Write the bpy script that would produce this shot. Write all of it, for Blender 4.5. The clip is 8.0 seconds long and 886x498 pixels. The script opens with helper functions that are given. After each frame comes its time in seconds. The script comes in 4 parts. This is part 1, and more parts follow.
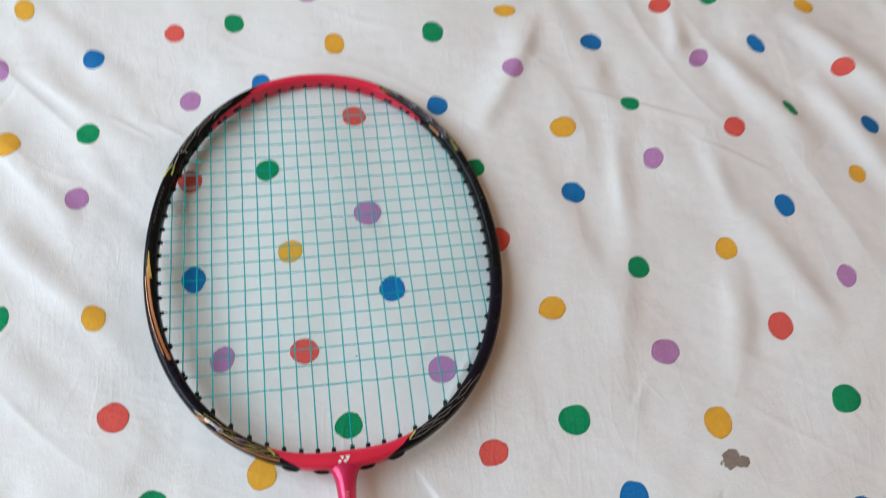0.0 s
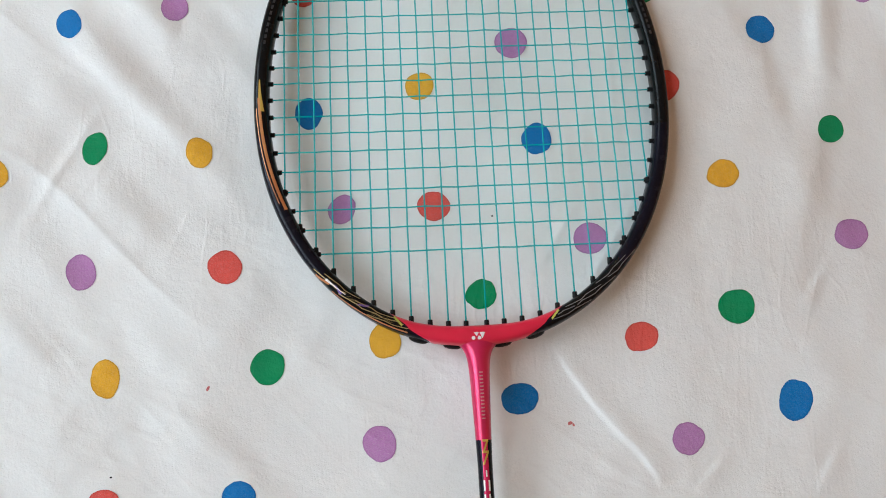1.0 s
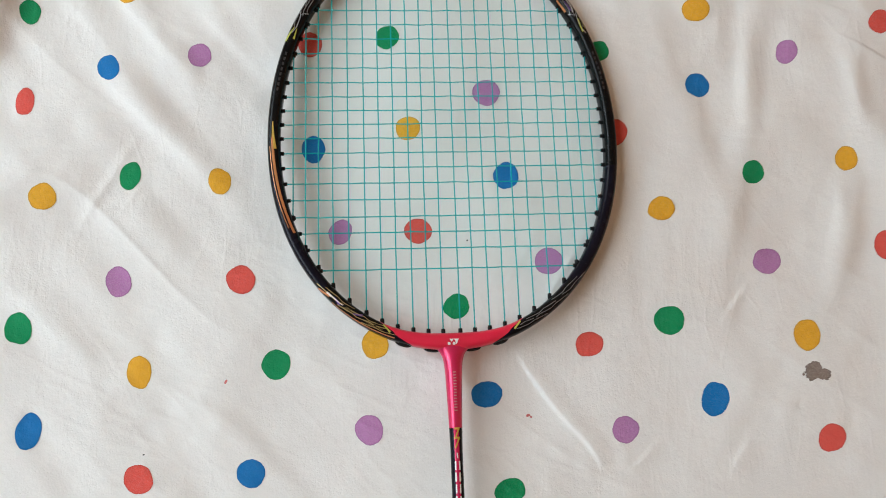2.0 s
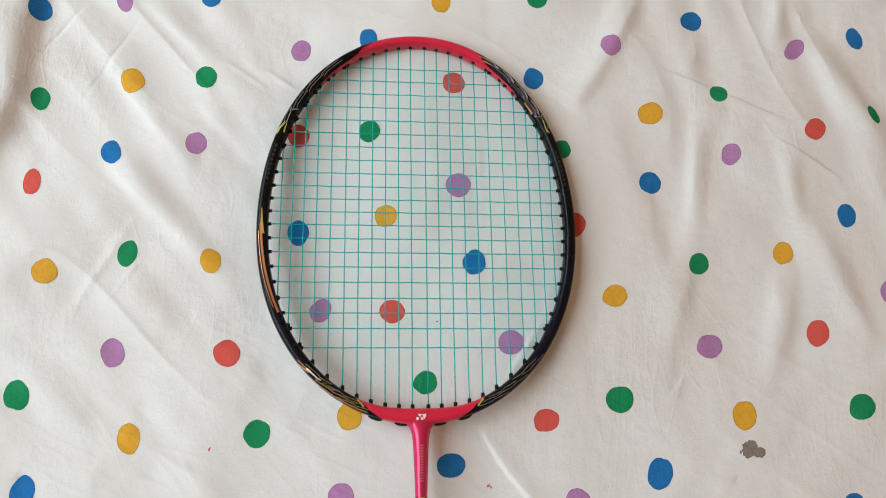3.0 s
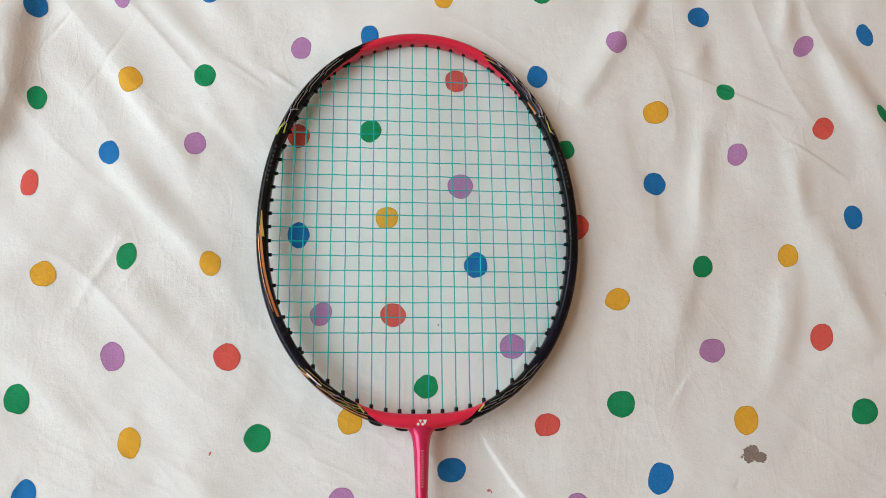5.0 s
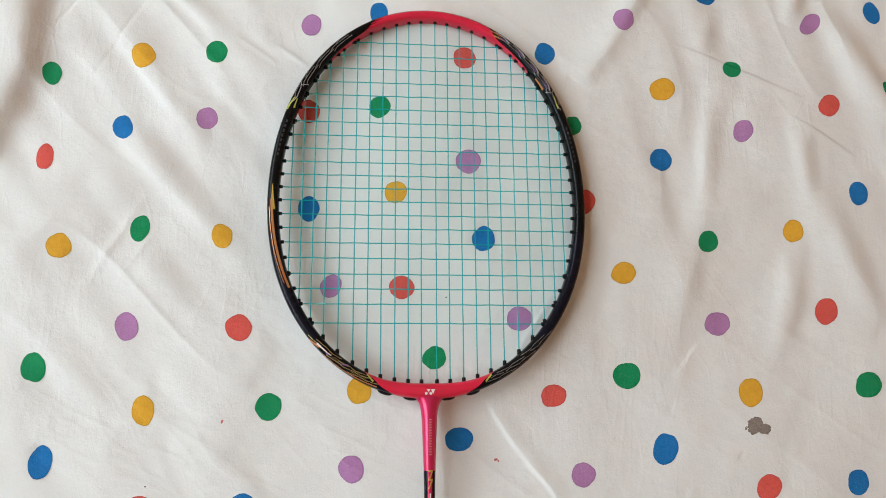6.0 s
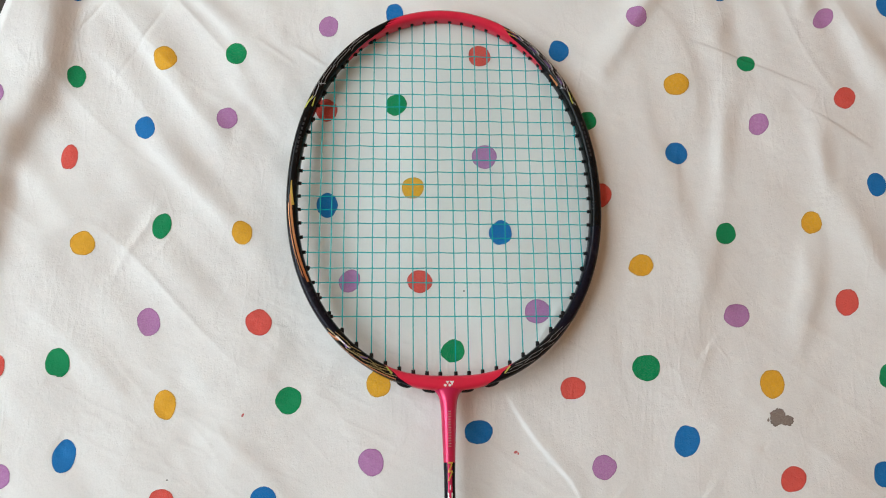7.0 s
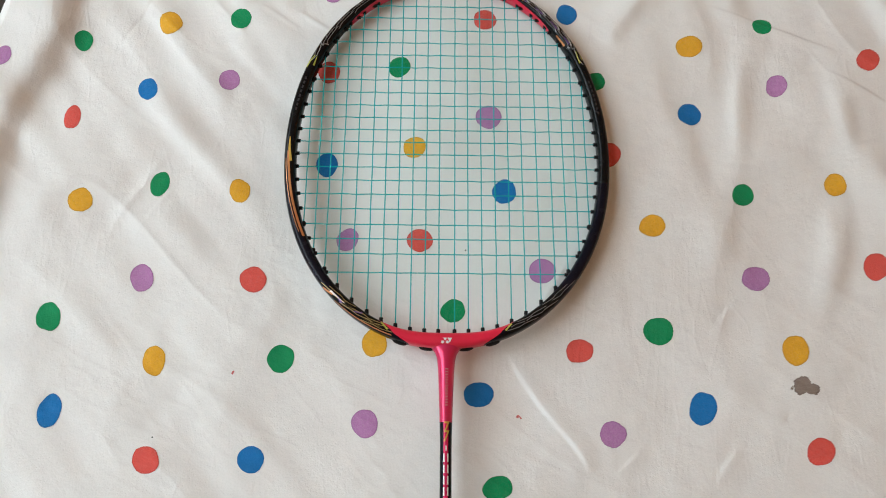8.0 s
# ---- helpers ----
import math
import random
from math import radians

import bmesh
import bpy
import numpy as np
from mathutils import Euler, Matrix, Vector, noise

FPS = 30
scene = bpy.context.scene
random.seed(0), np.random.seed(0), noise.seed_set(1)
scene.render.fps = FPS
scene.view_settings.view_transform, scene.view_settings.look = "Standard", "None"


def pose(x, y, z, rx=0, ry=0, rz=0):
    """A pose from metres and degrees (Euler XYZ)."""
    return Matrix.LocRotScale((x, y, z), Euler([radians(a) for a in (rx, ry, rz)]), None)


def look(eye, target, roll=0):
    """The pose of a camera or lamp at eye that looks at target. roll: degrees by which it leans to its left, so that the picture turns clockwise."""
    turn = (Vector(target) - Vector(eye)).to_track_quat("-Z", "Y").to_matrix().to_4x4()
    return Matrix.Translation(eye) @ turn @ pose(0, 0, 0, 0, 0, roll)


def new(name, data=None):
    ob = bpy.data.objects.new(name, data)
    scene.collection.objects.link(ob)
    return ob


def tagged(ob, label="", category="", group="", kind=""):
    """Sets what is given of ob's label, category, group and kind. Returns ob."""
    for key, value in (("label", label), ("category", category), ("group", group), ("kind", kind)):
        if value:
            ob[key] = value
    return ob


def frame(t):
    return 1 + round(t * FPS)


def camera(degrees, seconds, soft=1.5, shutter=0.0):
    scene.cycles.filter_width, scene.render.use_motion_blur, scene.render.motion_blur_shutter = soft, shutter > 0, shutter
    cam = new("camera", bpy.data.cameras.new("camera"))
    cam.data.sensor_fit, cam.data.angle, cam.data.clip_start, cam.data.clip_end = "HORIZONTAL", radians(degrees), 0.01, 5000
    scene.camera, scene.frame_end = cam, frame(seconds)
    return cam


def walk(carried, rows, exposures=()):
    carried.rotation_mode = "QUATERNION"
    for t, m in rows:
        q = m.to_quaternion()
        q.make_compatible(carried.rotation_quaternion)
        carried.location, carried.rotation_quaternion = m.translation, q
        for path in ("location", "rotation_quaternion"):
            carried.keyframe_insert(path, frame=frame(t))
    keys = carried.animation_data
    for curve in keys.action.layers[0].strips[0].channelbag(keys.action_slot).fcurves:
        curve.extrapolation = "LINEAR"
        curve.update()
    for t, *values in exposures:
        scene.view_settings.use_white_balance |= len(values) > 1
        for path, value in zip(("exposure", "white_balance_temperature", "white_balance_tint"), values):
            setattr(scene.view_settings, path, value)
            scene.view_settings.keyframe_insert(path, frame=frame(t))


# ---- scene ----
cam = camera(57.92, 8.0, 1.0, 0.25)
PATH = [
    (0, (-0.00281, -0.13126, 0.40425), (0.06063, 0.05941, 0.03544), 11.62),
    (0.2, (-0.00611, -0.11678, 0.38753), (0.05205, 0.04005, 0.00227), 14.93),
    (0.3, (-0.00651, -0.11834, 0.38307), (0.04440, 0.03128, -0.00606), 13.40),
    (0.5, (-0.01841, -0.11386, 0.36925), (0.02390, 0.01510, -0.02822), 14.67),
    (0.7, (-0.02168, -0.09593, 0.36749), (-0.00527, 0.01021, -0.03855), 5.48),
    (1, (-0.03093, -0.07698, 0.35859), (-0.00922, 0.01446, -0.05076), 10.74),
    (1.2, (-0.02828, -0.07453, 0.35997), (-0.01224, 0.01242, -0.05061), 7.91),
    (2.3, (-0.03658, -0.07912, 0.45095), (-0.00138, 0.00927, 0.04187), 20.59),
    (2.5, (-0.03234, -0.07741, 0.45861), (0.00255, 0.01763, 0.05100), 19.51),
    (2.7, (-0.03524, -0.07225, 0.47172), (0.00445, 0.02567, 0.06522), 22.18),
    (3, (-0.03619, -0.06115, 0.47453), (0.00824, 0.04433, 0.07043), 22.76),
    (3.5, (-0.03354, -0.04719, 0.47037), (0.01280, 0.05996, 0.06692), 22.78),
    (4, (-0.03396, -0.04075, 0.45894), (0.01160, 0.06092, 0.05399), 23.85),
    (4.2, (-0.03596, -0.04629, 0.45389), (0.00949, 0.05437, 0.04867), 24.08),
    (4.5, (-0.03256, -0.04070, 0.46217), (0.01170, 0.05106, 0.05472), 25.38),
    (4.7, (-0.03505, -0.03708, 0.47174), (0.00869, 0.05225, 0.06369), 26.20),
    (5.8, (-0.03484, -0.06254, 0.47727), (0.00454, 0.03598, 0.07089), 21.73),
    (6, (-0.03553, -0.05572, 0.47844), (0.00333, 0.03260, 0.06968), 23.98),
    (6.5, (-0.03837, -0.05989, 0.48324), (0.00176, 0.03098, 0.07516), 23.57),
    (6.7, (-0.03960, -0.06372, 0.48695), (-0.00000, 0.02887, 0.07921), 22.83),
    (7, (-0.03509, -0.07466, 0.47748), (-0.00590, 0.02645, 0.07088), 15.88),
    (7.3, (-0.02902, -0.08645, 0.48213), (-0.00724, 0.01396, 0.07489), 12.65),
    (7.5, (-0.01840, -0.10391, 0.47672), (0.00197, 0.00344, 0.07119), 11.34),
    (7.7, (-0.01139, -0.12028, 0.47085), (0.00199, 0.00105, 0.06898), 7.51),
    (8, (-0.00891, -0.12859, 0.44544), (-0.00238, 0.00318, 0.04671), 3.39),
]
# seconds, stops, kelvin, tint
LOOKS = [
    (0.0, 0.09, 5730, 6),
    (0.5, 0.03, 5870, 6),
    (1.2, 0.01, 5870, 6),
    (2.3, 0.05, 6150, 6),
    (7.4, 0.04, 6150, 6),
    (8.0, -0.01, 6170, 6),
]
walk(cam, [(t, look(eye, target, roll)) for t, eye, target, roll in PATH], LOOKS)

# ---- world and light ----
WINDOW_Y, WINDOW_Z = (-0.83, 1.17), (0.45, 1.88)
WALL_WEST = -1.45
world = bpy.data.worlds.new("sky")
scene.world = world
world.use_nodes = True
wn = world.node_tree.nodes
sky = wn.new("ShaderNodeTexSky")
sky.sky_type, sky.sun_disc = "NISHITA", False
sky.sun_elevation, sky.sun_rotation = radians(42), radians(60)
wn["Background"].inputs["Strength"].default_value = 0.1
world.node_tree.links.new(sky.outputs[0], wn["Background"].inputs["Color"])
lamp = bpy.data.lights.new("window_daylight", "AREA")
lamp.shape, lamp.size, lamp.size_y = "RECTANGLE", WINDOW_Y[1] - WINDOW_Y[0] - 0.1, WINDOW_Z[1] - WINDOW_Z[0] - 0.1
lamp.energy, lamp.color = 34.6, (0.90, 0.975, 1.0)
lamp_ob = new("window_daylight", lamp)
lamp_mid = (WALL_WEST + 0.02, sum(WINDOW_Y) / 2, sum(WINDOW_Z) / 2)
lamp_ob.matrix_world = look(lamp_mid, (0.05, 0.05, 0.0))


# ---- materials ----
class Nodes:
    """A material's node tree, with short ways to add nodes to it."""

    def __init__(self, name):
        self.mat = bpy.data.materials.new(name)
        self.mat.use_nodes = True
        self.tree = self.mat.node_tree
        self.shader = self.tree.nodes["Principled BSDF"]

    def add(self, kind, **inputs):
        node = self.tree.nodes.new(kind)
        for key, value in inputs.items():
            self.put(value, node.inputs[key.replace("_", " ")])
        return node

    def put(self, value, socket):
        if isinstance(value, bpy.types.NodeSocket):
            self.tree.links.new(value, socket)
        else:
            socket.default_value = value

    def coords(self):
        return self.add("ShaderNodeTexCoord").outputs["Object"]

    def noise(self, scale, detail=3.0, rough=0.55, vector=None):
        node = self.add("ShaderNodeTexNoise", Scale=scale, Detail=detail, Roughness=rough)
        self.put(vector or self.coords(), node.inputs["Vector"])
        return node.outputs["Fac"]

    def ramp(self, fac, low, high, a, b):
        node = self.add("ShaderNodeMapRange", Value=fac, From_Min=low, From_Max=high, To_Min=a, To_Max=b)
        return node.outputs[0]

    def mix(self, fac, a, b, mode="MIX"):
        node = self.tree.nodes.new("ShaderNodeMix")
        node.data_type, node.blend_type = "RGBA", mode
        for value, i in ((fac, 0), (a, 6), (b, 7)):
            self.put(value, node.inputs[i])
        return node.outputs[2]

    def bump(self, height, depth, strength=1.0, before=None):
        node = self.add("ShaderNodeBump", Strength=strength, Distance=depth, Height=height)
        if before:
            self.put(before, node.inputs["Normal"])
        return node.outputs[0]

    def done(self, **inputs):
        for key, value in inputs.items():
            self.put(value, self.shader.inputs[key.replace("_", " ")])
        return self.mat


def rgb(r, g, b):
    return (r, g, b, 1.0)


def weave(n):
    """Fine twill threads, patchy creases and soft puckers of cotton."""
    c = n.coords()
    turned = n.add("ShaderNodeMapping", Vector=c, Rotation=(0, 0, radians(58)))
    wave = n.add("ShaderNodeTexWave", Scale=420.0, Distortion=3.6, Detail=3.0, Vector=turned.outputs[0])
    wave.inputs["Detail Scale"].default_value = 2.2
    along = n.add("ShaderNodeMapping", Vector=c, Rotation=(0, 0, radians(58)), Scale=(1.0, 0.2, 1.0))
    threads = n.noise(1300.0, 2.0, 0.6, along.outputs[0])
    fine = n.noise(900.0, 2.0, 0.6, c)
    puckers = n.noise(70.0, 5.0, 0.62, c)
    slant = n.add("ShaderNodeMapping", Vector=c, Rotation=(0, 0, radians(-42)), Scale=(1.0, 0.3, 1.0))
    folds = n.add("ShaderNodeTexNoise", Scale=46.0, Detail=4.0, Roughness=0.55, Vector=slant.outputs[0])
    folds.noise_type = "RIDGED_MULTIFRACTAL"
    cross = n.add("ShaderNodeMapping", Vector=c, Rotation=(0, 0, radians(35)), Scale=(1.0, 0.4, 1.0))
    nicks = n.add("ShaderNodeTexNoise", Scale=75.0, Detail=3.0, Roughness=0.5, Vector=cross.outputs[0])
    nicks.noise_type = "RIDGED_MULTIFRACTAL"
    patch = n.ramp(n.noise(14.0, 2.0, 0.5, c), 0.42, 0.62, 0.35, 1.0)
    normal = n.bump(puckers, 0.0011, 0.48)
    normal = n.bump(folds.outputs["Fac"], 0.0005, 0.42, normal)
    last = n.add("ShaderNodeBump", Distance=0.0004, Height=nicks.outputs["Fac"], Normal=normal)
    n.put(patch, last.inputs["Strength"])
    bent = n.add("ShaderNodeMix", Factor=0.006)
    bent.data_type = "VECTOR"
    n.put(n.add("ShaderNodeMapping", Vector=c, Rotation=(0, 0, radians(-38)), Scale=(1.0, 0.42, 1.0)).outputs[0], bent.inputs[4])
    n.put(n.add("ShaderNodeTexNoise", Scale=22.0, Detail=2.0, Vector=c).outputs["Color"], bent.inputs[5])
    cells = n.add("ShaderNodeTexVoronoi", Scale=58.0, Vector=bent.outputs[1])
    cells.feature = "DISTANCE_TO_EDGE"
    thin = n.ramp(cells.outputs["Distance"], 0.0, 0.055, 1.0, 0.0)
    sharp = n.add("ShaderNodeBump", Distance=0.00022, Height=thin, Normal=last.outputs[0])
    n.put(n.ramp(n.noise(19.0, 2.0, 0.5, c), 0.48, 0.72, 0.0, 0.6), sharp.inputs["Strength"])
    tilt = n.add("ShaderNodeMapping", Vector=c, Rotation=(0, 0, radians(40)), Scale=(1.0, 0.22, 1.0))
    hairs = n.add("ShaderNodeTexVoronoi", Scale=150.0, Vector=tilt.outputs[0])
    hairs.feature = "DISTANCE_TO_EDGE"
    crinkle = n.add("ShaderNodeBump", Distance=0.00018, Height=n.ramp(hairs.outputs["Distance"], 0.0, 0.16, 1.0, 0.0), Normal=sharp.outputs[0])
    n.put(n.ramp(n.noise(11.0, 2.0, 0.5, c), 0.46, 0.66, 0.0, 0.45), crinkle.inputs["Strength"])
    normal = n.bump(fine, 0.00018, 0.85, crinkle.outputs[0])
    normal = n.bump(threads, 0.0001, 0.8, normal)
    twill = n.add("ShaderNodeBump", Distance=0.00008, Height=wave.outputs["Fac"], Normal=normal)
    n.put(n.ramp(n.noise(33.0, 3.0, 0.6, c), 0.40, 0.68, 0.06, 0.6), twill.inputs["Strength"])
    return twill.outputs[0], fine


def cotton():
    n = Nodes("white_cotton")
    bump, fine = weave(n)
    wide = n.noise(9.0, 3.0, 0.5)
    base = n.mix(n.ramp(wide, 0.35, 0.7, 0.0, 1.0), rgb(0.80, 0.788, 0.77), rgb(0.77, 0.747, 0.728))
    grime = n.ramp(n.noise(38.0, 5.0, 0.65), 0.55, 0.8, 0.0, 0.22)
    base = n.mix(grime, base, rgb(0.70, 0.66, 0.645))
    base = n.mix(n.ramp(fine, 0.3, 0.7, 0.09, 0.0), base, rgb(0.55, 0.51, 0.49))
    return n.done(Base_Color=base, Roughness=0.88, Normal=bump, Sheen_Weight=0.12, Specular_IOR_Level=0.2)


def ink(name, colour, speck=0.25):
    """Pigment printed on the cotton, thin on the raised threads."""
    n = Nodes(name)
    bump, _ = weave(n)
    dense = n.noise(420.0, 3.0, 0.6)
    thread = n.noise(2600.0, 2.0, 0.65)
    deeper = tuple(v * 0.80 for v in colour)
    base = n.mix(n.ramp(dense, 0.35, 0.7, 0.0, 0.55), rgb(*colour), rgb(*deeper))
    base = n.mix(n.ramp(thread, 0.48, 0.72, 0.0, speck), base, rgb(0.74, 0.71, 0.69))
    return n.done(Base_Color=base, Roughness=0.85, Normal=bump, Specular_IOR_Level=0.2)


def dark_rim(rings, sides):
    """Material slots of a blot's faces: the pigment lies thickest along its rim."""
    inner = sides * (1 + 2 * (rings - 2))
    return [0] * inner + [1] * (2 * sides)


def lacquer(name, colour, second, metal=0.0, rough=0.28, coat=0.3, shine=0.5):
    """Glossy racket paint with a fine flake and faint wear."""
    n = Nodes(name)
    flake = n.noise(2600.0, 2.0, 0.6)
    wide = n.noise(45.0, 3.0, 0.55)
    base = n.mix(n.ramp(wide, 0.3, 0.7, 0.0, 1.0), rgb(*colour), rgb(*second))
    base = n.mix(n.ramp(flake, 0.55, 0.75, 0.0, 0.25), base, rgb(*(min(1.0, 1.6 * v + 0.02) for v in colour)))
    scuff = n.ramp(n.noise(160.0, 4.0, 0.7), 0.45, 0.8, rough, rough + 0.22)
    return n.done(Base_Color=base, Metallic=metal, Roughness=scuff, Coat_Weight=coat, Coat_Roughness=0.1, Specular_IOR_Level=shine,
                  Normal=n.bump(flake, 0.00003, 0.3))


def plain(name, colour, second, rough=0.6, scale=30.0, depth=0.0005, metal=0.0, shine=0.5):
    n = Nodes(name)
    spread = n.noise(scale, 4.0, 0.6)
    base = n.mix(n.ramp(spread, 0.3, 0.7, 0.0, 1.0), rgb(*colour), rgb(*second))
    return n.done(Base_Color=base, Roughness=rough, Metallic=metal, Specular_IOR_Level=shine, Normal=n.bump(n.noise(scale * 6, 3.0), depth, 0.4))


def nylon(name, colour, second, clear):
    """Thin nylon string that lets part of the light through."""
    n = Nodes(name)
    base = n.mix(n.ramp(n.noise(500.0, 4.0, 0.6), 0.3, 0.7, 0.0, 1.0), rgb(*colour), rgb(*second))
    n.done(Base_Color=base, Roughness=0.34, Normal=n.bump(n.noise(3000.0, 3.0), 0.00003, 0.4))
    mix = n.add("ShaderNodeMixShader", Fac=clear)
    n.put(n.shader.outputs[0], mix.inputs[1])
    n.put(n.add("ShaderNodeBsdfTransparent", Color=rgb(0.34, 0.88, 0.90)).outputs[0], mix.inputs[2])
    n.put(mix.outputs[0], n.tree.nodes["Material Output"].inputs["Surface"])
    return n.mat


def timber(name, dark, light):
    n = Nodes(name)
    long = n.add("ShaderNodeMapping", Vector=n.coords(), Scale=(14.0, 1.2, 14.0))
    grain = n.noise(3.0, 6.0, 0.65, long.outputs[0])
    return n.done(Base_Color=n.mix(n.ramp(grain, 0.3, 0.7, 0.0, 1.0), rgb(*dark), rgb(*light)), Roughness=0.45,
                  Normal=n.bump(grain, 0.0006, 0.4))


def clear_glass():
    n = Nodes("window_glass")
    return n.done(Base_Color=rgb(0.95, 0.97, 0.97), Roughness=n.ramp(n.noise(6.0), 0.3, 0.7, 0.0, 0.02), Transmission_Weight=1.0, IOR=1.45)


COTTON = cotton()
PIGMENTS = {
    "blue": ((0.008, 0.16, 0.45), 0.09),
    "purple": ((0.45, 0.20, 0.44), 0.24),
    "red": ((0.70, 0.085, 0.065), 0.16),
    "green": ((0.006, 0.26, 0.09), 0.09),
    "yellow": ((0.76, 0.39, 0.022), 0.12),
}
INKS = {name: ink(f"{name}_ink", colour, speck) for name, (colour, speck) in PIGMENTS.items()}
RIMS = {name: ink(f"thick_{name}_ink", tuple(v * 0.78 for v in colour), speck * 0.6) for name, (colour, speck) in PIGMENTS.items()}
STAIN_RIM = ink("thick_brown_stain", (0.15, 0.11, 0.095), 0.2)
STAIN = ink("brown_stain", (0.24, 0.185, 0.155), 0.3)
SPOT = ink("red_spot", (0.55, 0.12, 0.12), 0.4)
RED = lacquer("red_lacquer", (0.69, 0.010, 0.050), (0.63, 0.009, 0.044), 0.05, 0.28)
PEARL = lacquer("pearl_red_lacquer", (0.64, 0.009, 0.10), (0.56, 0.008, 0.078), 0.4, 0.28, 0.5)
BLACK = lacquer("black_lacquer", (0.003, 0.003, 0.0035), (0.006, 0.006, 0.0065), 0.0, 0.17, 0.05, 0.13)
NAVY = lacquer("navy_lacquer", (0.004, 0.0035, 0.008), (0.007, 0.006, 0.013), 0.0, 0.17, 0.05, 0.14)
ORANGE = lacquer("orange_lacquer", (0.55, 0.2, 0.07), (0.6, 0.26, 0.1), 0.4)
GOLD = lacquer("gold_lacquer", (0.40, 0.29, 0.10), (0.45, 0.33, 0.13), 0.4)
AMBER = lacquer("amber_lacquer", (0.55, 0.34, 0.05), (0.6, 0.4, 0.08), 0.3)
LIME = lacquer("lime_lacquer", (0.44, 0.46, 0.05), (0.5, 0.5, 0.09), 0.1)
SILVER = lacquer("silver_lacquer", (0.62, 0.61, 0.62), (0.5, 0.49, 0.51), 0.3)
PEWTER = lacquer("pewter_lacquer", (0.30, 0.29, 0.28), (0.22, 0.21, 0.21), 0.4)
OLIVE = lacquer("olive_lacquer", (0.09, 0.09, 0.04), (0.12, 0.11, 0.05), 0.3)
VIOLET = lacquer("violet_lacquer", (0.11, 0.06, 0.26), (0.16, 0.08, 0.3), 0.5)
WHITE = lacquer("white_lacquer", (0.85, 0.82, 0.8), (0.8, 0.77, 0.76), 0.0)
GREY = lacquer("grey_lacquer", (0.60, 0.26, 0.28), (0.55, 0.22, 0.24), 0.2)
DIM = lacquer("dark_grey_lacquer", (0.026, 0.025, 0.028), (0.02, 0.02, 0.023), 0.1)
RUBBER = plain("black_nylon", (0.004, 0.004, 0.0045), (0.007, 0.007, 0.007), 0.5, 300.0, 0.0001, shine=0.2)
STRING = nylon("teal_string", (0.003, 0.52, 0.53), (0.004, 0.57, 0.58), 0.42)
GRIP = plain("black_grip", (0.02, 0.02, 0.022), (0.03, 0.03, 0.032), 0.75, 200.0, 0.0003)
# Colours of the unseen walls and ceiling, warmed to tint the fill light.
PLASTER = plain("warm_bounce_plaster", (0.74, 0.52, 0.31), (0.69, 0.48, 0.28), 0.9, 5.0, 0.001)
CEILING = plain("cream_bounce_paint", (0.8, 0.68, 0.52), (0.77, 0.65, 0.5), 0.9, 5.0, 0.001)
SANDY_BOUNCE = plain("sand_bounce_plaster", (0.64, 0.33, 0.17), (0.59, 0.30, 0.15), 0.9, 5.0, 0.001)
FLOOR = timber("dark_floor_boards", (0.02, 0.013, 0.009), (0.04, 0.026, 0.017))
BEDWOOD = timber("brown_bed_wood", (0.12, 0.07, 0.04), (0.2, 0.12, 0.07))
TICKING = plain("mattress_ticking", (0.72, 0.7, 0.66), (0.66, 0.64, 0.6), 0.9, 60.0, 0.0006)
FRAME_PAINT = plain("white_frame_paint", (0.8, 0.79, 0.77), (0.75, 0.74, 0.72), 0.45, 12.0, 0.0003)
GLASS = clear_glass()


# ---- mesh helpers ----
def mesh_from(name, verts, faces, materials, indices=None, smooth=True):
    me = bpy.data.meshes.new(name)
    me.from_pydata([tuple(v) for v in verts], [], faces)
    for m in materials:
        me.materials.append(m)
    if indices is not None:
        me.polygons.foreach_set("material_index", indices)
    me.polygons.foreach_set("use_smooth", [smooth] * len(me.polygons))
    me.update()
    return me


def part(name, me, parent, label="", m=None):
    ob = new(name, me)
    ob.parent = parent
    if m is not None:
        ob.matrix_basis = m
    return tagged(ob, label)


def box_mesh(name, size, material, bevel=0.004, at=(0, 0, 0)):
    bm = bmesh.new()
    bmesh.ops.create_cube(bm, size=1.0, matrix=Matrix.Translation(at) @ Matrix.Diagonal((*size, 1)))
    if bevel:
        bmesh.ops.bevel(bm, geom=bm.edges[:], offset=bevel, segments=2, affect="EDGES", profile=0.6)
    me = bpy.data.meshes.new(name)
    bm.to_mesh(me)
    bm.free()
    me.materials.append(material)
    return me


def tube(points, radius, sides=6, closed_ends=True):
    """Verts and faces of a tube along points; radius is one number or one a point."""
    points = [Vector(p) for p in points]
    radii = radius if isinstance(radius, (list, tuple)) else [radius] * len(points)
    verts, faces = [], []
    for i, p in enumerate(points):
        way = (points[min(i + 1, len(points) - 1)] - points[max(i - 1, 0)]).normalized()
        side = way.cross(Vector((0, 0, 1)))
        side = side.normalized() if side.length > 1e-6 else Vector((1, 0, 0))
        up = side.cross(way)
        for k in range(sides):
            a = 2 * math.pi * k / sides
            verts.append(p + (side * math.cos(a) + up * math.sin(a)) * radii[i])
    for i in range(len(points) - 1):
        for k in range(sides):
            n = (k + 1) % sides
            faces.append((i * sides + k, i * sides + n, (i + 1) * sides + n, (i + 1) * sides + k))
    if closed_ends:
        faces.append(tuple(range(sides - 1, -1, -1)))
        faces.append(tuple((len(points) - 1) * sides + k for k in range(sides)))
    return verts, faces


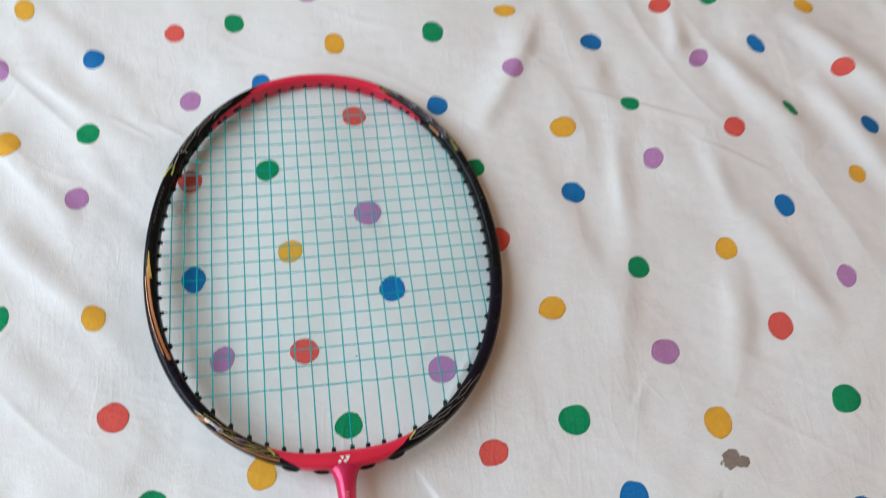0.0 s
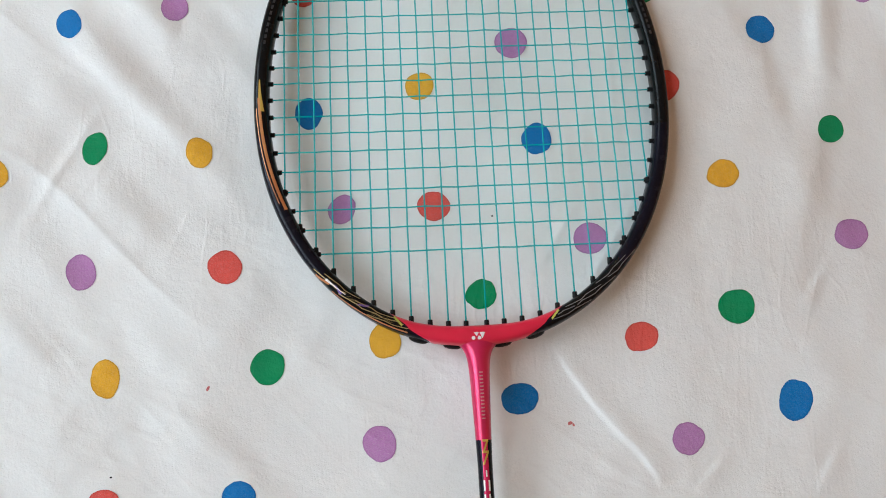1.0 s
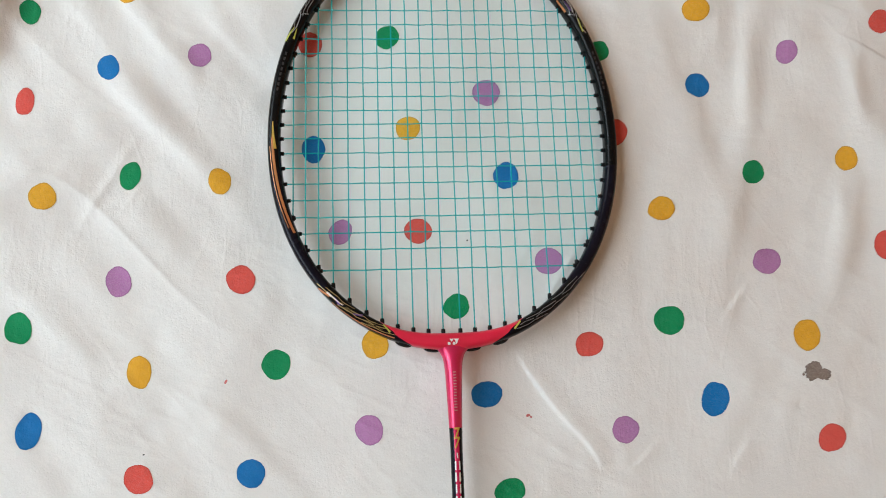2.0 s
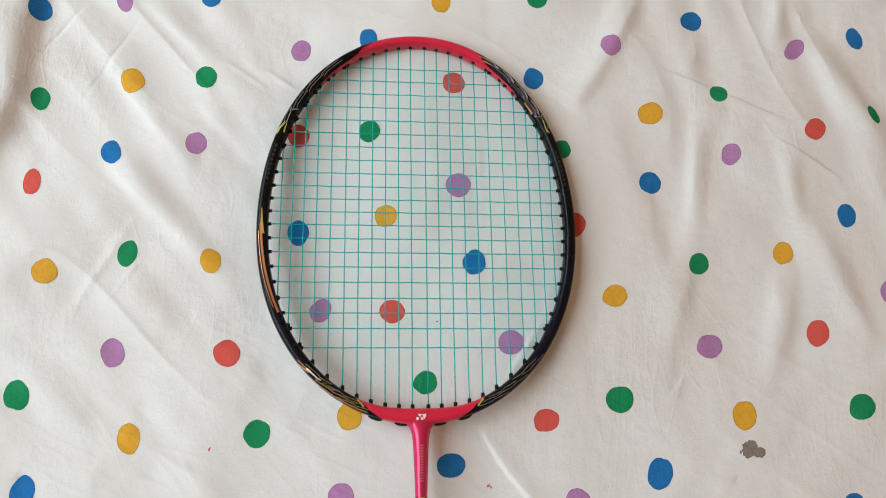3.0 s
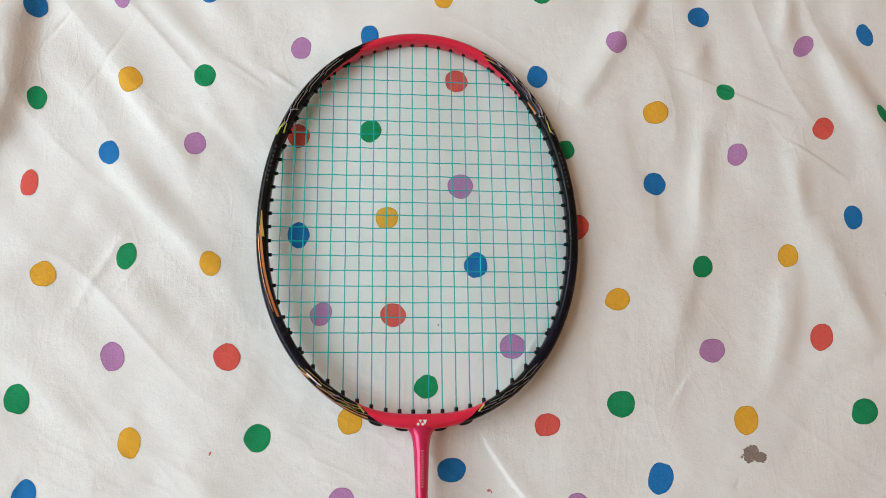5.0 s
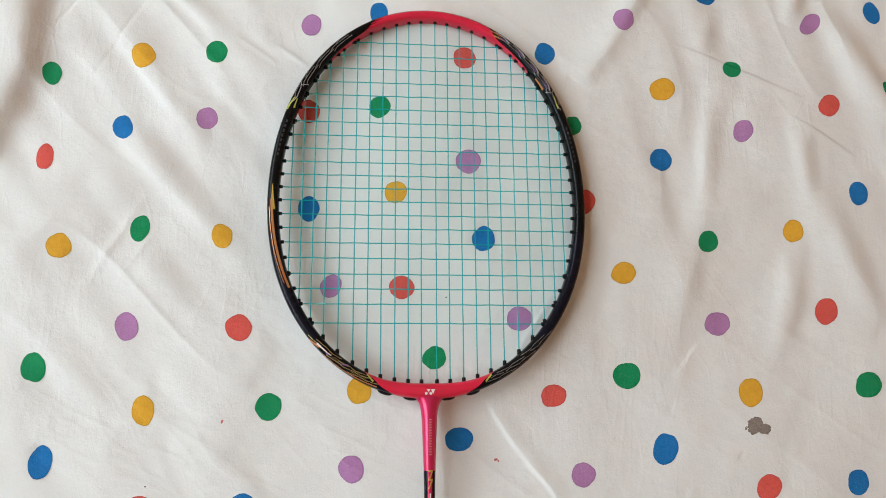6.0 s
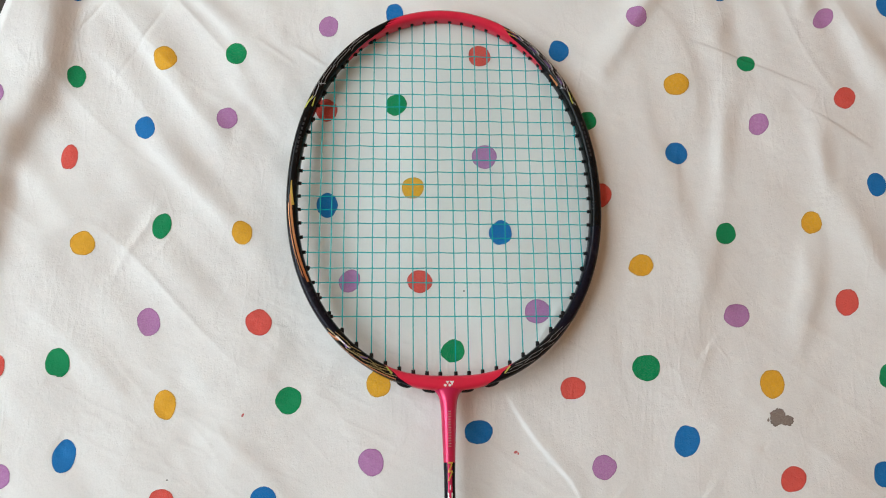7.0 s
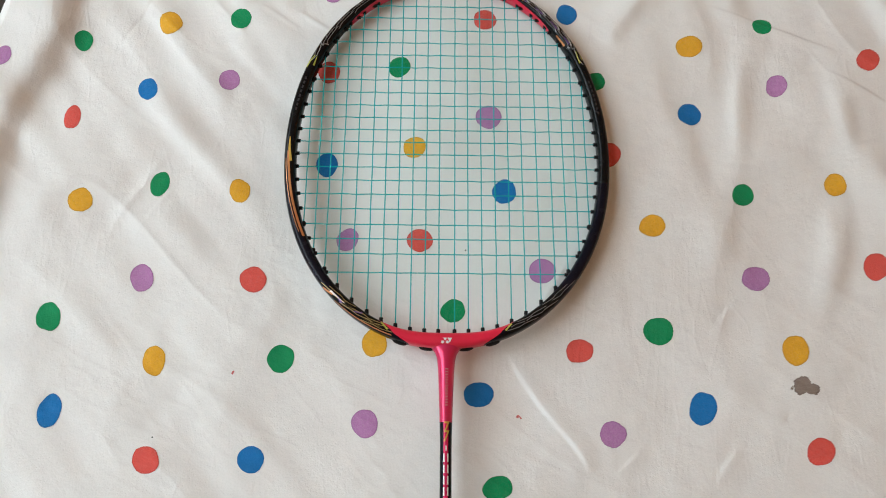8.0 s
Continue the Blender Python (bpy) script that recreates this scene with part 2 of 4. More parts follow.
def grain(x, y, scale, seed):
    """Smooth random heights from -1 to 1, for arrays of places."""
    rng = np.random.RandomState(seed)
    table = rng.uniform(-1, 1, (64, 64))
    gx, gy = x / scale + 1000.0, y / scale + 1000.0
    ix, iy = np.floor(gx).astype(int), np.floor(gy).astype(int)
    fx, fy = gx - ix, gy - iy
    fx, fy = fx * fx * (3 - 2 * fx), fy * fy * (3 - 2 * fy)
    a, b = table[ix % 64, iy % 64], table[(ix + 1) % 64, iy % 64]
    c, d = table[ix % 64, (iy + 1) % 64], table[(ix + 1) % 64, (iy + 1) % 64]
    return (a * (1 - fx) + b * fx) * (1 - fy) + (c * (1 - fx) + d * fx) * fy


# ---- the room: unseen walls and ceiling, added for warm bounce ----
ROOM_X, ROOM_Y, FLOOR_Z, CEILING_Z = (WALL_WEST, 1.0), (-2.4, 1.6), -0.52, 2.0


def slab(name, lo, hi, material, label, category):
    size = [b - a for a, b in zip(lo, hi)]
    mid = [(a + b) / 2 for a, b in zip(lo, hi)]
    ob = new(name, box_mesh(name, size, material, 0.0))
    ob.location = mid
    return tagged(ob, label, category, kind="structure")


x0, x1, y0, y1, T = *ROOM_X, *ROOM_Y, 0.12
slab("floor", (x0 - T, y0 - T, FLOOR_Z - 0.1), (x1 + T, y1 + T, FLOOR_Z), FLOOR, "dark brown board floor under the bed", "floor")
slab("ceiling", (x0 - T, y0 - T, CEILING_Z), (x1 + T, y1 + T, CEILING_Z + 0.1), CEILING, "unseen cream ceiling added for warm bounce light", "ceiling")
slab("wall_north", (x0, y1, FLOOR_Z), (x1, y1 + T, CEILING_Z), PLASTER, "unseen sandy wall added for warm bounce light", "wall")
slab("wall_south", (x0, y0 - T, FLOOR_Z), (x1, y0, CEILING_Z), PLASTER, "unseen sandy wall added for warm bounce light", "wall")
# Unseen wall set close by, so warm light bounces into the cloth's shadows.
slab("wall_east", (x1, y0 - T, FLOOR_Z), (x1 + T, y1 + T, CEILING_Z), SANDY_BOUNCE, "unseen sand coloured wall added for warm fill light", "wall")

wall_west = tagged(new("wall_west"), "unseen wall added for warm bounce, with a wide window opening", "wall", kind="structure")
(wy0, wy1), (wz0, wz1) = WINDOW_Y, WINDOW_Z
for lo, hi in (
    ((x0 - T, y0 - T, FLOOR_Z), (x0, wy0, CEILING_Z)),
    ((x0 - T, wy1, FLOOR_Z), (x0, y1 + T, CEILING_Z)),
    ((x0 - T, wy0, FLOOR_Z), (x0, wy1, wz0)),
    ((x0 - T, wy0, wz1), (x0, wy1, CEILING_Z)),
):
    size, mid = [b - a for a, b in zip(lo, hi)], [(a + b) / 2 for a, b in zip(lo, hi)]
    part("wall_panel", box_mesh("wall_panel", size, PLASTER, 0.0), wall_west, m=Matrix.Translation(mid))
window = tagged(new("window_1"), "white framed window letting in soft daylight", "window", kind="structure")
window.location = (x0 - 0.07, (wy0 + wy1) / 2, (wz0 + wz1) / 2)
ww, wh = wy1 - wy0, wz1 - wz0
for size, at in (
    ((0.05, 0.05, wh), (0, -ww / 2 + 0.025, 0)), ((0.05, 0.05, wh), (0, ww / 2 - 0.025, 0)),
    ((0.05, ww - 0.1, 0.05), (0, 0, -wh / 2 + 0.025)), ((0.05, ww - 0.1, 0.05), (0, 0, wh / 2 - 0.025)),
    ((0.05, 0.05, wh - 0.1), (0, 0, 0)),
):
    part("window_frame", box_mesh("window_frame", size, FRAME_PAINT, 0.004), window, m=Matrix.Translation(at))
for side in (-1, 1):
    pane = part("pane", box_mesh("pane", (0.006, ww / 2 - 0.075, wh - 0.1), GLASS, 0.0), window, m=Matrix.Translation((0, side * (ww / 4 - 0.0125), 0)))
    pane.visible_shadow = False

# ---- the bed ----
# The bed's edge runs slantwise past the racket; u counts from that edge, v along it.
EDGE = Vector((-0.2705, 0.197))
BED_TURN = math.atan(0.24)
U = Vector((math.cos(BED_TURN), -math.sin(BED_TURN)))
V = Vector((math.sin(BED_TURN), math.cos(BED_TURN)))
BED_WIDTH, BED_SOUTH, BED_NORTH = 1.0, -1.35, 0.6
bed_pose = Matrix.Translation((EDGE.x, EDGE.y, 0)) @ Matrix.Rotation(-BED_TURN, 4, "Z")

bed = tagged(new("bed"), "brown wooden bed with a pale mattress under a polka dot sheet", "bed")
bed.matrix_basis = bed_pose @ Matrix.Translation((0, 0, FLOOR_Z))
mid_v, long_v = (BED_SOUTH + BED_NORTH) / 2, BED_NORTH - BED_SOUTH
part("mattress", box_mesh("mattress", (BED_WIDTH - 0.008, long_v - 0.02, 0.2), TICKING, 0.012), bed, "pale quilted mattress", Matrix.Translation((BED_WIDTH / 2, mid_v, 0.404)))
part("bed_base", box_mesh("bed_base", (BED_WIDTH - 0.03, long_v - 0.04, 0.16), BEDWOOD, 0.01), bed, m=Matrix.Translation((BED_WIDTH / 2, mid_v, 0.224)))
for lu in (0.06, BED_WIDTH - 0.06):
    for lv in (BED_SOUTH + 0.08, BED_NORTH - 0.08):
        part("leg", box_mesh("leg", (0.06, 0.06, 0.145), BEDWOOD, 0.006), bed, m=Matrix.Translation((lu, lv, 0.0725)))

# Folds of the sheet: a bent line in millimetres, width on its two sides, height.
FOLDS_WEST = [
    (-175, 227, -151, 205, -128, 180, 6, 4, 0.8),
    (-195, 186, -163, 140, -134, 112, 9, 5, 1.2),
    (-186, 114, -160, 90, -124, 52, 9, 5, 1.1),
    (-230, 92, -194, 50, -150, 0, 12, 12, 0.32),
    (-138, 159, -121, 141, -100, 118, 6, 4, 0.6),
    (-167, 84, -183, 54, -205, 15, 3, 3, 0.35),
]
FOLDS_WEST_SMALL = [
    (-208, 222, -221, 203, -233, 184, 1.3, 1.5, -0.3),
    (-172, 220, -190, 184, -212, 142, 1.4, 1.3, -0.2),
    (-160, 60, -172, 42, -186, 20, 1.4, 1.4, 0.13),
    (-122, 184, -108, 175, -94, 165, 1.6, 1.6, 0.3),
    (-96, 179, -87, 172, -74, 164, 1.6, 1.6, 0.45),
    (-212, 60, -176, 34, -140, 10, 9, 8, 0.5),
    (-130, 205, -105, 180, -80, 168, 7, 5, 0.5),
]
FOLDS_EAST = [
    (158, 262, 134, 200, 98, 158, 7.5, 12, 2.1),
    (183, 188, 191, 202, 199, 217, 7, 6, 0.6),
    (190, 160, 180, 107, 178, 75, 8, 6, 1.3),
    (244, 134, 249, 110, 249, 80, 7, 6, 1.0),
    (270, 225, 292, 174, 325, 130, 13, 12, 2.4),
    (257, 92, 269, 48, 291, 0, 9, 10, 1.6),
    (235, 60, 226, 14, 213, -30, 9, 7, 0.6),
    (183, 92, 166, 38, 150, -12, 8, 13, 0.7),
    (255, 262, 259, 235, 245, 208, 8, 6, 1.6),
    (241, 76, 240, 20, 213, -24, 7, 10, 0.7),
]
FOLDS_EAST_SMALL = [
    (165, 190, 213, 172, 253, 153, 1.0, 6.0, 0.5),
    (242, 141, 265, 128, 286, 113, 1.0, 6.0, 0.5),
    (168, -10, 160, -20, 151, -31, 4.0, 1.6, 0.3),
    (108, -95, 100, -103, 92, -109, 4.0, 1.4, 0.3),
    (161, -95, 151, -102, 147, -115, 5.0, 1.6, 0.35),
    (192, -74, 189, -77, 187, -79, 1.4, 1.2, -0.25),
    (35, -42, 48, -69, 70, -91, 7.0, 1.1, 0.9),
    (56, -79, 74, -92, 78, -107, 7.0, 1.05, 0.8),
    (120, 170, 135, 190, 150, 214, 7, 7, 0.6),
    (50, -22, 64, 0, 80, 24, 2.0, 2.0, 0.35),
    (30, -10, 42, 8, 52, 24, 2.5, 2.0, 0.25),
    (335, 190, 352, 150, 370, 90, 14, 10, 3.0),
    (340, 250, 370, 200, 400, 150, 14, 10, 3.0),
]
FOLDS = FOLDS_WEST + FOLDS_WEST_SMALL + FOLDS_EAST + FOLDS_EAST_SMALL


FOLD_GAIN = 1.8
ROLL_Y = (-0.06, 0.0, 0.049, 0.086, 0.105, 0.118, 0.135, 0.150, 0.165, 0.195, 0.26)
ROLL_X = (-0.290, -0.275, -0.2655, -0.2640, -0.2610, -0.2560, -0.2470, -0.2420, -0.2395, -0.2395, -0.2360)
ROLL_WIDE = (0.004, 0.0035, 0.0034, 0.0032, 0.0034, 0.0038, 0.0036, 0.0033, 0.0032, 0.0032, 0.0034)


def fold_height(x, y, fold):
    ax, ay, bx, by, cx, cy, left, right, high = (v / 1000.0 for v in fold)
    reach = 3 * max(left, right)
    near = (x > min(ax, bx, cx) - reach) & (x < max(ax, bx, cx) + reach) & (y > min(ay, by, cy) - reach) & (y < max(ay, by, cy) + reach)
    out = np.zeros(x.shape)
    if not near.any():
        return out
    px, py = x[near], y[near]
    best, signed, along = np.full(px.shape, 9.0), np.zeros(px.shape), np.zeros(px.shape)
    ts = np.linspace(0, 1, 25)
    lx = (1 - ts) ** 2 * ax + 2 * ts * (1 - ts) * bx + ts * ts * cx
    ly = (1 - ts) ** 2 * ay + 2 * ts * (1 - ts) * by + ts * ts * cy
    for i in range(24):
        sx, sy = lx[i + 1] - lx[i], ly[i + 1] - ly[i]
        f = np.clip(((px - lx[i]) * sx + (py - ly[i]) * sy) / (sx * sx + sy * sy), 0, 1)
        gap = np.hypot(px - lx[i] - f * sx, py - ly[i] - f * sy)
        closer = gap < best
        best = np.where(closer, gap, best)
        signed = np.where(closer, ((px - lx[i]) * sy - (py - ly[i]) * sx) / math.hypot(sx, sy), signed)
        along = np.where(closer, (i + f) / 24, along)
    soft = 0.5 + 0.5 * np.tanh(signed / (0.3 * min(left, right)))
    width = left + (right - left) * soft
    taper = np.clip(np.sin(np.pi * along), 0, 1) ** 0.8
    out[near] = FOLD_GAIN * high * np.exp(-(best / width) ** 2) * taper
    return out


def ridged(x, y, scale, seed):
    return (1 - np.abs(grain(x, y, scale, seed))) ** 3


def sheet_height(x, y):
    z = 0.0016 * grain(x, y, 0.085, 3) + 0.0011 * grain(x, y, 0.04, 4) + 0.0004 * grain(x, y, 0.018, 8)
    s, c = math.sin(radians(42)), math.cos(radians(42))
    west = np.clip((-0.04 - x) / 0.08, 0, 1)
    east = np.clip((x - 0.08) / 0.08, 0, 1)
    across, along = c * x + s * y, -s * x + c * y
    z = z + west * (0.0014 * grain(across, along * 0.22, 0.014, 5) + 0.0014 * ridged(across, along * 0.25, 0.032, 12))
    east = east * np.clip((y + 0.03) / 0.13, 0.1, 1)
    z = z + east * (0.0013 * grain(x + 0.25 * y, (y - 0.25 * x) * 0.25, 0.018, 6) + 0.0012 * ridged(x + 0.3 * y, (y - 0.3 * x) * 0.3, 0.04, 13))
    z = z + (1 - west) * (1 - east) * 0.0005 * ridged(across + 0.2 * along, along * 0.3, 0.03, 14)
    z = z + 0.00015 * grain(x, y, 0.007, 7)
    # Fine crumples cross one another where the cloth lies slack round the shaft.
    slack = np.clip((0.06 - y) / 0.08, 0, 1) * np.clip((0.20 - np.abs(x + 0.08)) / 0.1, 0, 1)
    patchy = np.clip(0.55 + 0.9 * grain(x, y, 0.035, 21), 0.05, 1)
    z = z + slack * patchy * (0.00032 * ridged(across, along * 0.35, 0.0085, 22) + 0.00026 * ridged(x * 0.35 - y * 0.2, y + 0.45 * x, 0.0075, 23))
    # The cloth is bunched into a raised roll along the bed's edge.
    crest = np.interp(y, ROLL_Y, ROLL_X)
    foot = np.interp(y, ROLL_Y, ROLL_WIDE)
    lifted = np.clip((y + 0.09) / 0.08, 0, 1)
    z = z + 0.0100 * lifted / (1 + np.exp(np.clip((x - crest) / foot, -40, 40)))
    # Swell and dip added to tilt the cloth under the hoop windowward and brighten it; steeper on its far side.
    swell = np.where(x < 0.085, (x + 0.095) / 0.18, (0.24 - x) / 0.155)
    swell = np.clip(swell, 0, 1)
    z = z - 0.0030 * np.exp(-(((x + 0.088) / 0.045) ** 2) - (((y - 0.052) / 0.075) ** 4))
    z = z + 0.0048 * swell * swell * (3 - 2 * swell) * np.exp(-(((y - 0.08) / 0.105) ** 4))
    for fold in FOLDS:
        z = z + fold_height(x, y, fold)
    # The cloth lies up against the hoop's tip and the handle.
    z = z + 0.0024 * np.exp(-((x / 0.05) ** 2 + ((y - 0.205) / 0.022) ** 2))
    z = z + 0.0050 * np.exp(-((x / 0.05) ** 2)) / (1 + np.exp((y + 0.27) / 0.02))
    return z


def spaced(stops):
    out = []
    for (a, b, step) in stops:
        out += list(np.arange(a, b - step * 0.5, step))
    return np.array(out + [stops[-1][1]])


GRID_U = spaced([(-0.30, -0.08, 0.02), (-0.08, -0.02, 0.004), (-0.02, 0.66, 0.0009), (0.66, 0.72, 0.003), (0.72, 0.98, 0.02), (0.98, 1.02, 0.004), (1.02, 1.3, 0.02)])
GRID_V = spaced([(-1.35, -0.42, 0.02), (-0.42, -0.38, 0.004), (-0.38, 0.22, 0.0009), (0.22, 0.26, 0.003), (0.26, 0.6, 0.02)])


def to_bed(x, y):
    dx, dy = x - EDGE.x, y - EDGE.y
    return dx * U.x + dy * U.y, dx * V.x + dy * V.y


def drape(u, v):
    """Where a place of the sheet lies: flat on the bed, bent over its two long edges."""
    round_ = 0.016
    bend = np.where(u < 0, -u, np.where(u > BED_WIDTH, u - BED_WIDTH, 0.0))
    arc = np.clip(bend / round_, 0, math.pi / 2)
    down = np.maximum(bend - round_ * math.pi / 2, 0)
    out = round_ * np.sin(arc) + 0.006 * np.sin(v * 31) * np.clip(down / 0.1, 0, 1)
    flat_u = np.clip(u, 0, BED_WIDTH) + np.where(u < 0, -out, np.where(u > BED_WIDTH, out, 0))
    x = EDGE.x + flat_u * U.x + v * V.x
    y = EDGE.y + flat_u * U.y + v * V.y
    z = sheet_height(x, y) * np.clip(1 - bend / 0.02, 0, 1) - round_ * (1 - np.cos(arc)) - down
    return x, y, z


uu, vv = np.meshgrid(GRID_U, GRID_V, indexing="ij")
sx, sy, sz = drape(uu, vv)
nu, nv = uu.shape
ids = np.arange(nu * nv).reshape(nu, nv)
a, b, c, d = ids[:-1, :-1].ravel(), ids[1:, :-1].ravel(), ids[1:, 1:].ravel(), ids[:-1, 1:].ravel()
tris = np.concatenate([np.stack([a, b, c], 1), np.stack([a, c, d], 1)])
sheet_mesh = bpy.data.meshes.new("sheet_cloth")
sheet_mesh.vertices.add(nu * nv)
sheet_mesh.vertices.foreach_set("co", np.stack([sx.ravel(), sy.ravel(), sz.ravel()], 1).astype(np.float32).ravel())
sheet_mesh.loops.add(tris.size)
sheet_mesh.loops.foreach_set("vertex_index", tris.astype(np.int32).ravel())
sheet_mesh.polygons.add(len(tris))
sheet_mesh.polygons.foreach_set("loop_start", np.arange(0, tris.size, 3, dtype=np.int32))
sheet_mesh.polygons.foreach_set("use_smooth", np.ones(len(tris), dtype=bool))
sheet_mesh.update()
sheet_mesh.materials.append(COTTON)
sheet = tagged(new("bed_sheet", sheet_mesh), "creased white cotton bed sheet printed with coloured polka dots", "bed sheet")


def on_sheet(x, y):
    """Height of the sheet's mesh at places of the bed's flat top."""
    u, v = to_bed(x, y)
    i = np.clip(np.searchsorted(GRID_U, u) - 1, 0, nu - 2)
    j = np.clip(np.searchsorted(GRID_V, v) - 1, 0, nv - 2)
    fu = (u - GRID_U[i]) / (GRID_U[i + 1] - GRID_U[i])
    fv = (v - GRID_V[j]) / (GRID_V[j + 1] - GRID_V[j])
    z00, z10, z11, z01 = sz[i, j], sz[i + 1, j], sz[i + 1, j + 1], sz[i, j + 1]
    return np.where(fu >= fv, z00 + fu * (z10 - z00) + fv * (z11 - z10), z00 + fv * (z01 - z00) + fu * (z11 - z01))


def blot_geometry(x, y, ra, rb, turn, rng, rough=0.06, rings=7, sides=72, lift=0.00016):
    """A printed blot with a hand-drawn rim, laid on the cloth."""
    waves = [(k, rng.uniform(0, 6.28), rng.uniform(0.3, 1.0) * rough * 1.25 / k ** 0.95) for k in (2, 3, 4, 5, 7, 12, 19, 27)]
    angle = np.arange(sides) * 2 * math.pi / sides
    rim = 1 + sum(h * np.cos(k * angle + p) for k, p, h in waves)
    px, py = [0.0], [0.0]
    for ring in range(1, rings + 1):
        f = 1.0 if ring == rings else 0.93 * ring / (rings - 1)
        px += list(ra * f * rim * np.cos(angle))
        py += list(rb * f * rim * np.sin(angle))
    px, py = np.array(px), np.array(py)
    ct, st = math.cos(turn), math.sin(turn)
    wx, wy = x + ct * px - st * py, y + st * px + ct * py
    wz = on_sheet(wx, wy) + lift
    faces = [(0, 1 + k, 1 + (k + 1) % sides) for k in range(sides)]
    for ring in range(rings - 1):
        o, n = 1 + ring * sides, 1 + (ring + 1) * sides
        for k in range(sides):
            m = (k + 1) % sides
            faces += [(o + k, n + k, n + m), (o + k, n + m, o + m)]
    return np.stack([wx, wy, wz], 1), faces


# Printed dots, in millimetres: place, two half axes, degrees.
BLUE_DOTS = [
    (-235.5, 214.3, 8.2, 6.2, -79),
    (-132.4, 229.9, 7.7, 6.6, -85),
    (191.0, 227.8, 8.2, 7.2, 21),
    (309.7, 219.4, 8.1, 5.9, -78),
    (77.2, 178.6, 7.7, 6.7, 73),
    (151.0, 108.1, 7.9, 7.2, 48),
    (284.2, 88.9, 8.2, 6.4, 87),
    (142.6, -72.7, 9.4, 7.4, 74),
    (18.6, -66.1, 8.1, 7.1, 4),
    (261.9, -93.4, 7.8, 6.7, 57),
    (-72.4, 72.1, 7.7, 6.7, -85),
    (34.5, 53.4, 8.0, 6.9, 83),
    (-185.8, 120.9, 7.5, 6.1, -78),
    (-215.7, -76.8, 9.1, 6.4, 79),
    (-104.1, -101.8, 7.4, 6.9, -33),
    (-31.0, 202.1, 7.6, 5.8, 88),
]
PURPLE_DOTS = [
    (-186.1, 224.1, 8.7, 4.8, -74),
    (130.9, 204.4, 8.0, 6.8, 68),
    (263.2, 208.7, 9.7, 5.8, 48),
    (208.9, 130.0, 7.9, 6.3, 55),
    (306.2, 38.0, 7.9, 5.8, 65),
    (180.6, 2.4, 8.4, 7.4, 21),
    (91.9, -87.0, 7.5, 6.8, 21),
    (25.8, 103.1, 8.1, 7.6, 18),
    (-57.8, 24.1, 7.2, 6.3, 71),
    (55.5, 4.4, 7.7, 7.3, 53),
    (-74.0, 193.5, 7.5, 6.4, -90),
    (-135.8, 127.8, 7.2, 6.3, -86),
    (-174.9, -0.8, 8.3, 6.6, -75),
    (-43.7, -82.3, 7.9, 7.1, -81),
    (-273.8, 137.5, 7.3, 4.9, 77),
    (2.8, 279.3, 6.8, 6.2, 4),
    (-249.6, -87.3, 7.1, 5.5, -69),
]
RED_DOTS = [
    (-84.2, 249.6, 7.7, 6.3, -83),
    (250.0, 260.1, 8.6, 6.8, 39),
    (269.9, 149.3, 8.3, 7.0, 45),
    (98.3, 78.0, 7.7, 7.0, 64),
    (253.1, 10.8, 8.6, 7.3, 67),
    (75.6, -41.3, 7.7, 6.7, 17),
    (204.8, -95.3, 8.2, 7.0, 36),
    (24.3, 173.2, 7.6, 7.2, 58),
    (-74.0, 134.5, 7.4, 6.9, -86),
    (-15.3, 23.4, 7.6, 7.0, -1),
    (-229.8, 101.1, 8.2, 5.1, -89),
    (-110.9, -1.3, 8.1, 7.4, -66),
    (-160.0, -102.5, 7.8, 6.8, -46),
    (363.8, 192.3, 7.9, 6.7, 16),
    (-259.5, -26.0, 7.8, 6.1, -72),
]
GREEN_DOTS = [
    (-46.8, 256.9, 7.9, 6.5, -88),
    (82.5, 239.6, 9.0, 7.2, 77),
    (288.4, 266.3, 8.3, 6.8, 52),
    (204.5, 173.3, 6.6, 5.8, 7),
    (312.8, 160.6, 6.8, 4.0, -69),
    (92.7, 128.0, 6.6, 5.8, 70),
    (178.6, 54.6, 7.6, 6.3, 55),
    (275.1, -35.2, 8.9, 7.7, 33),
    (121.1, -29.5, 8.7, 7.8, 14),
    (28.3, -115.6, 8.1, 6.2, 11),
    (-29.8, 138.5, 7.2, 6.7, 84),
    (4.3, -18.8, 7.4, 6.5, 50),
    (-132.2, 172.0, 7.6, 6.5, -89),
    (-230.1, 154.4, 7.4, 5.4, -79),
    (-171.7, 58.0, 7.9, 5.8, 82),
    (-224.2, -24.4, 8.5, 6.7, -80),
    (-91.9, -47.0, 8.0, 7.3, 66),
]
YELLOW_DOTS = [
    (16.9, 233.8, 9.6, 6.4, 86),
    (135.7, 258.1, 7.7, 5.7, 7),
    (155.1, 156.6, 8.7, 7.7, 30),
    (236.7, 62.7, 7.7, 6.6, 57),
    (121.5, 33.1, 8.3, 6.5, 19),
    (198.4, -39.6, 8.7, 7.7, 68),
    (-19.4, 82.5, 7.1, 6.8, 83),
    (-39.9, -37.8, 7.8, 7.3, -78),
    (-176.6, 167.9, 8.3, 7.2, -76),
    (-123.3, 53.8, 7.4, 6.1, -81),
    (-216.8, 46.4, 7.4, 7.1, -54),
    (-162.1, -48.8, 8.6, 6.2, -85),
    (-176.7, 273.1, 8.9, 6.0, -78),
    (358.9, 252.9, 7.6, 7.1, 21),
    (342.8, 108.4, 6.7, 6.0, 75),
]

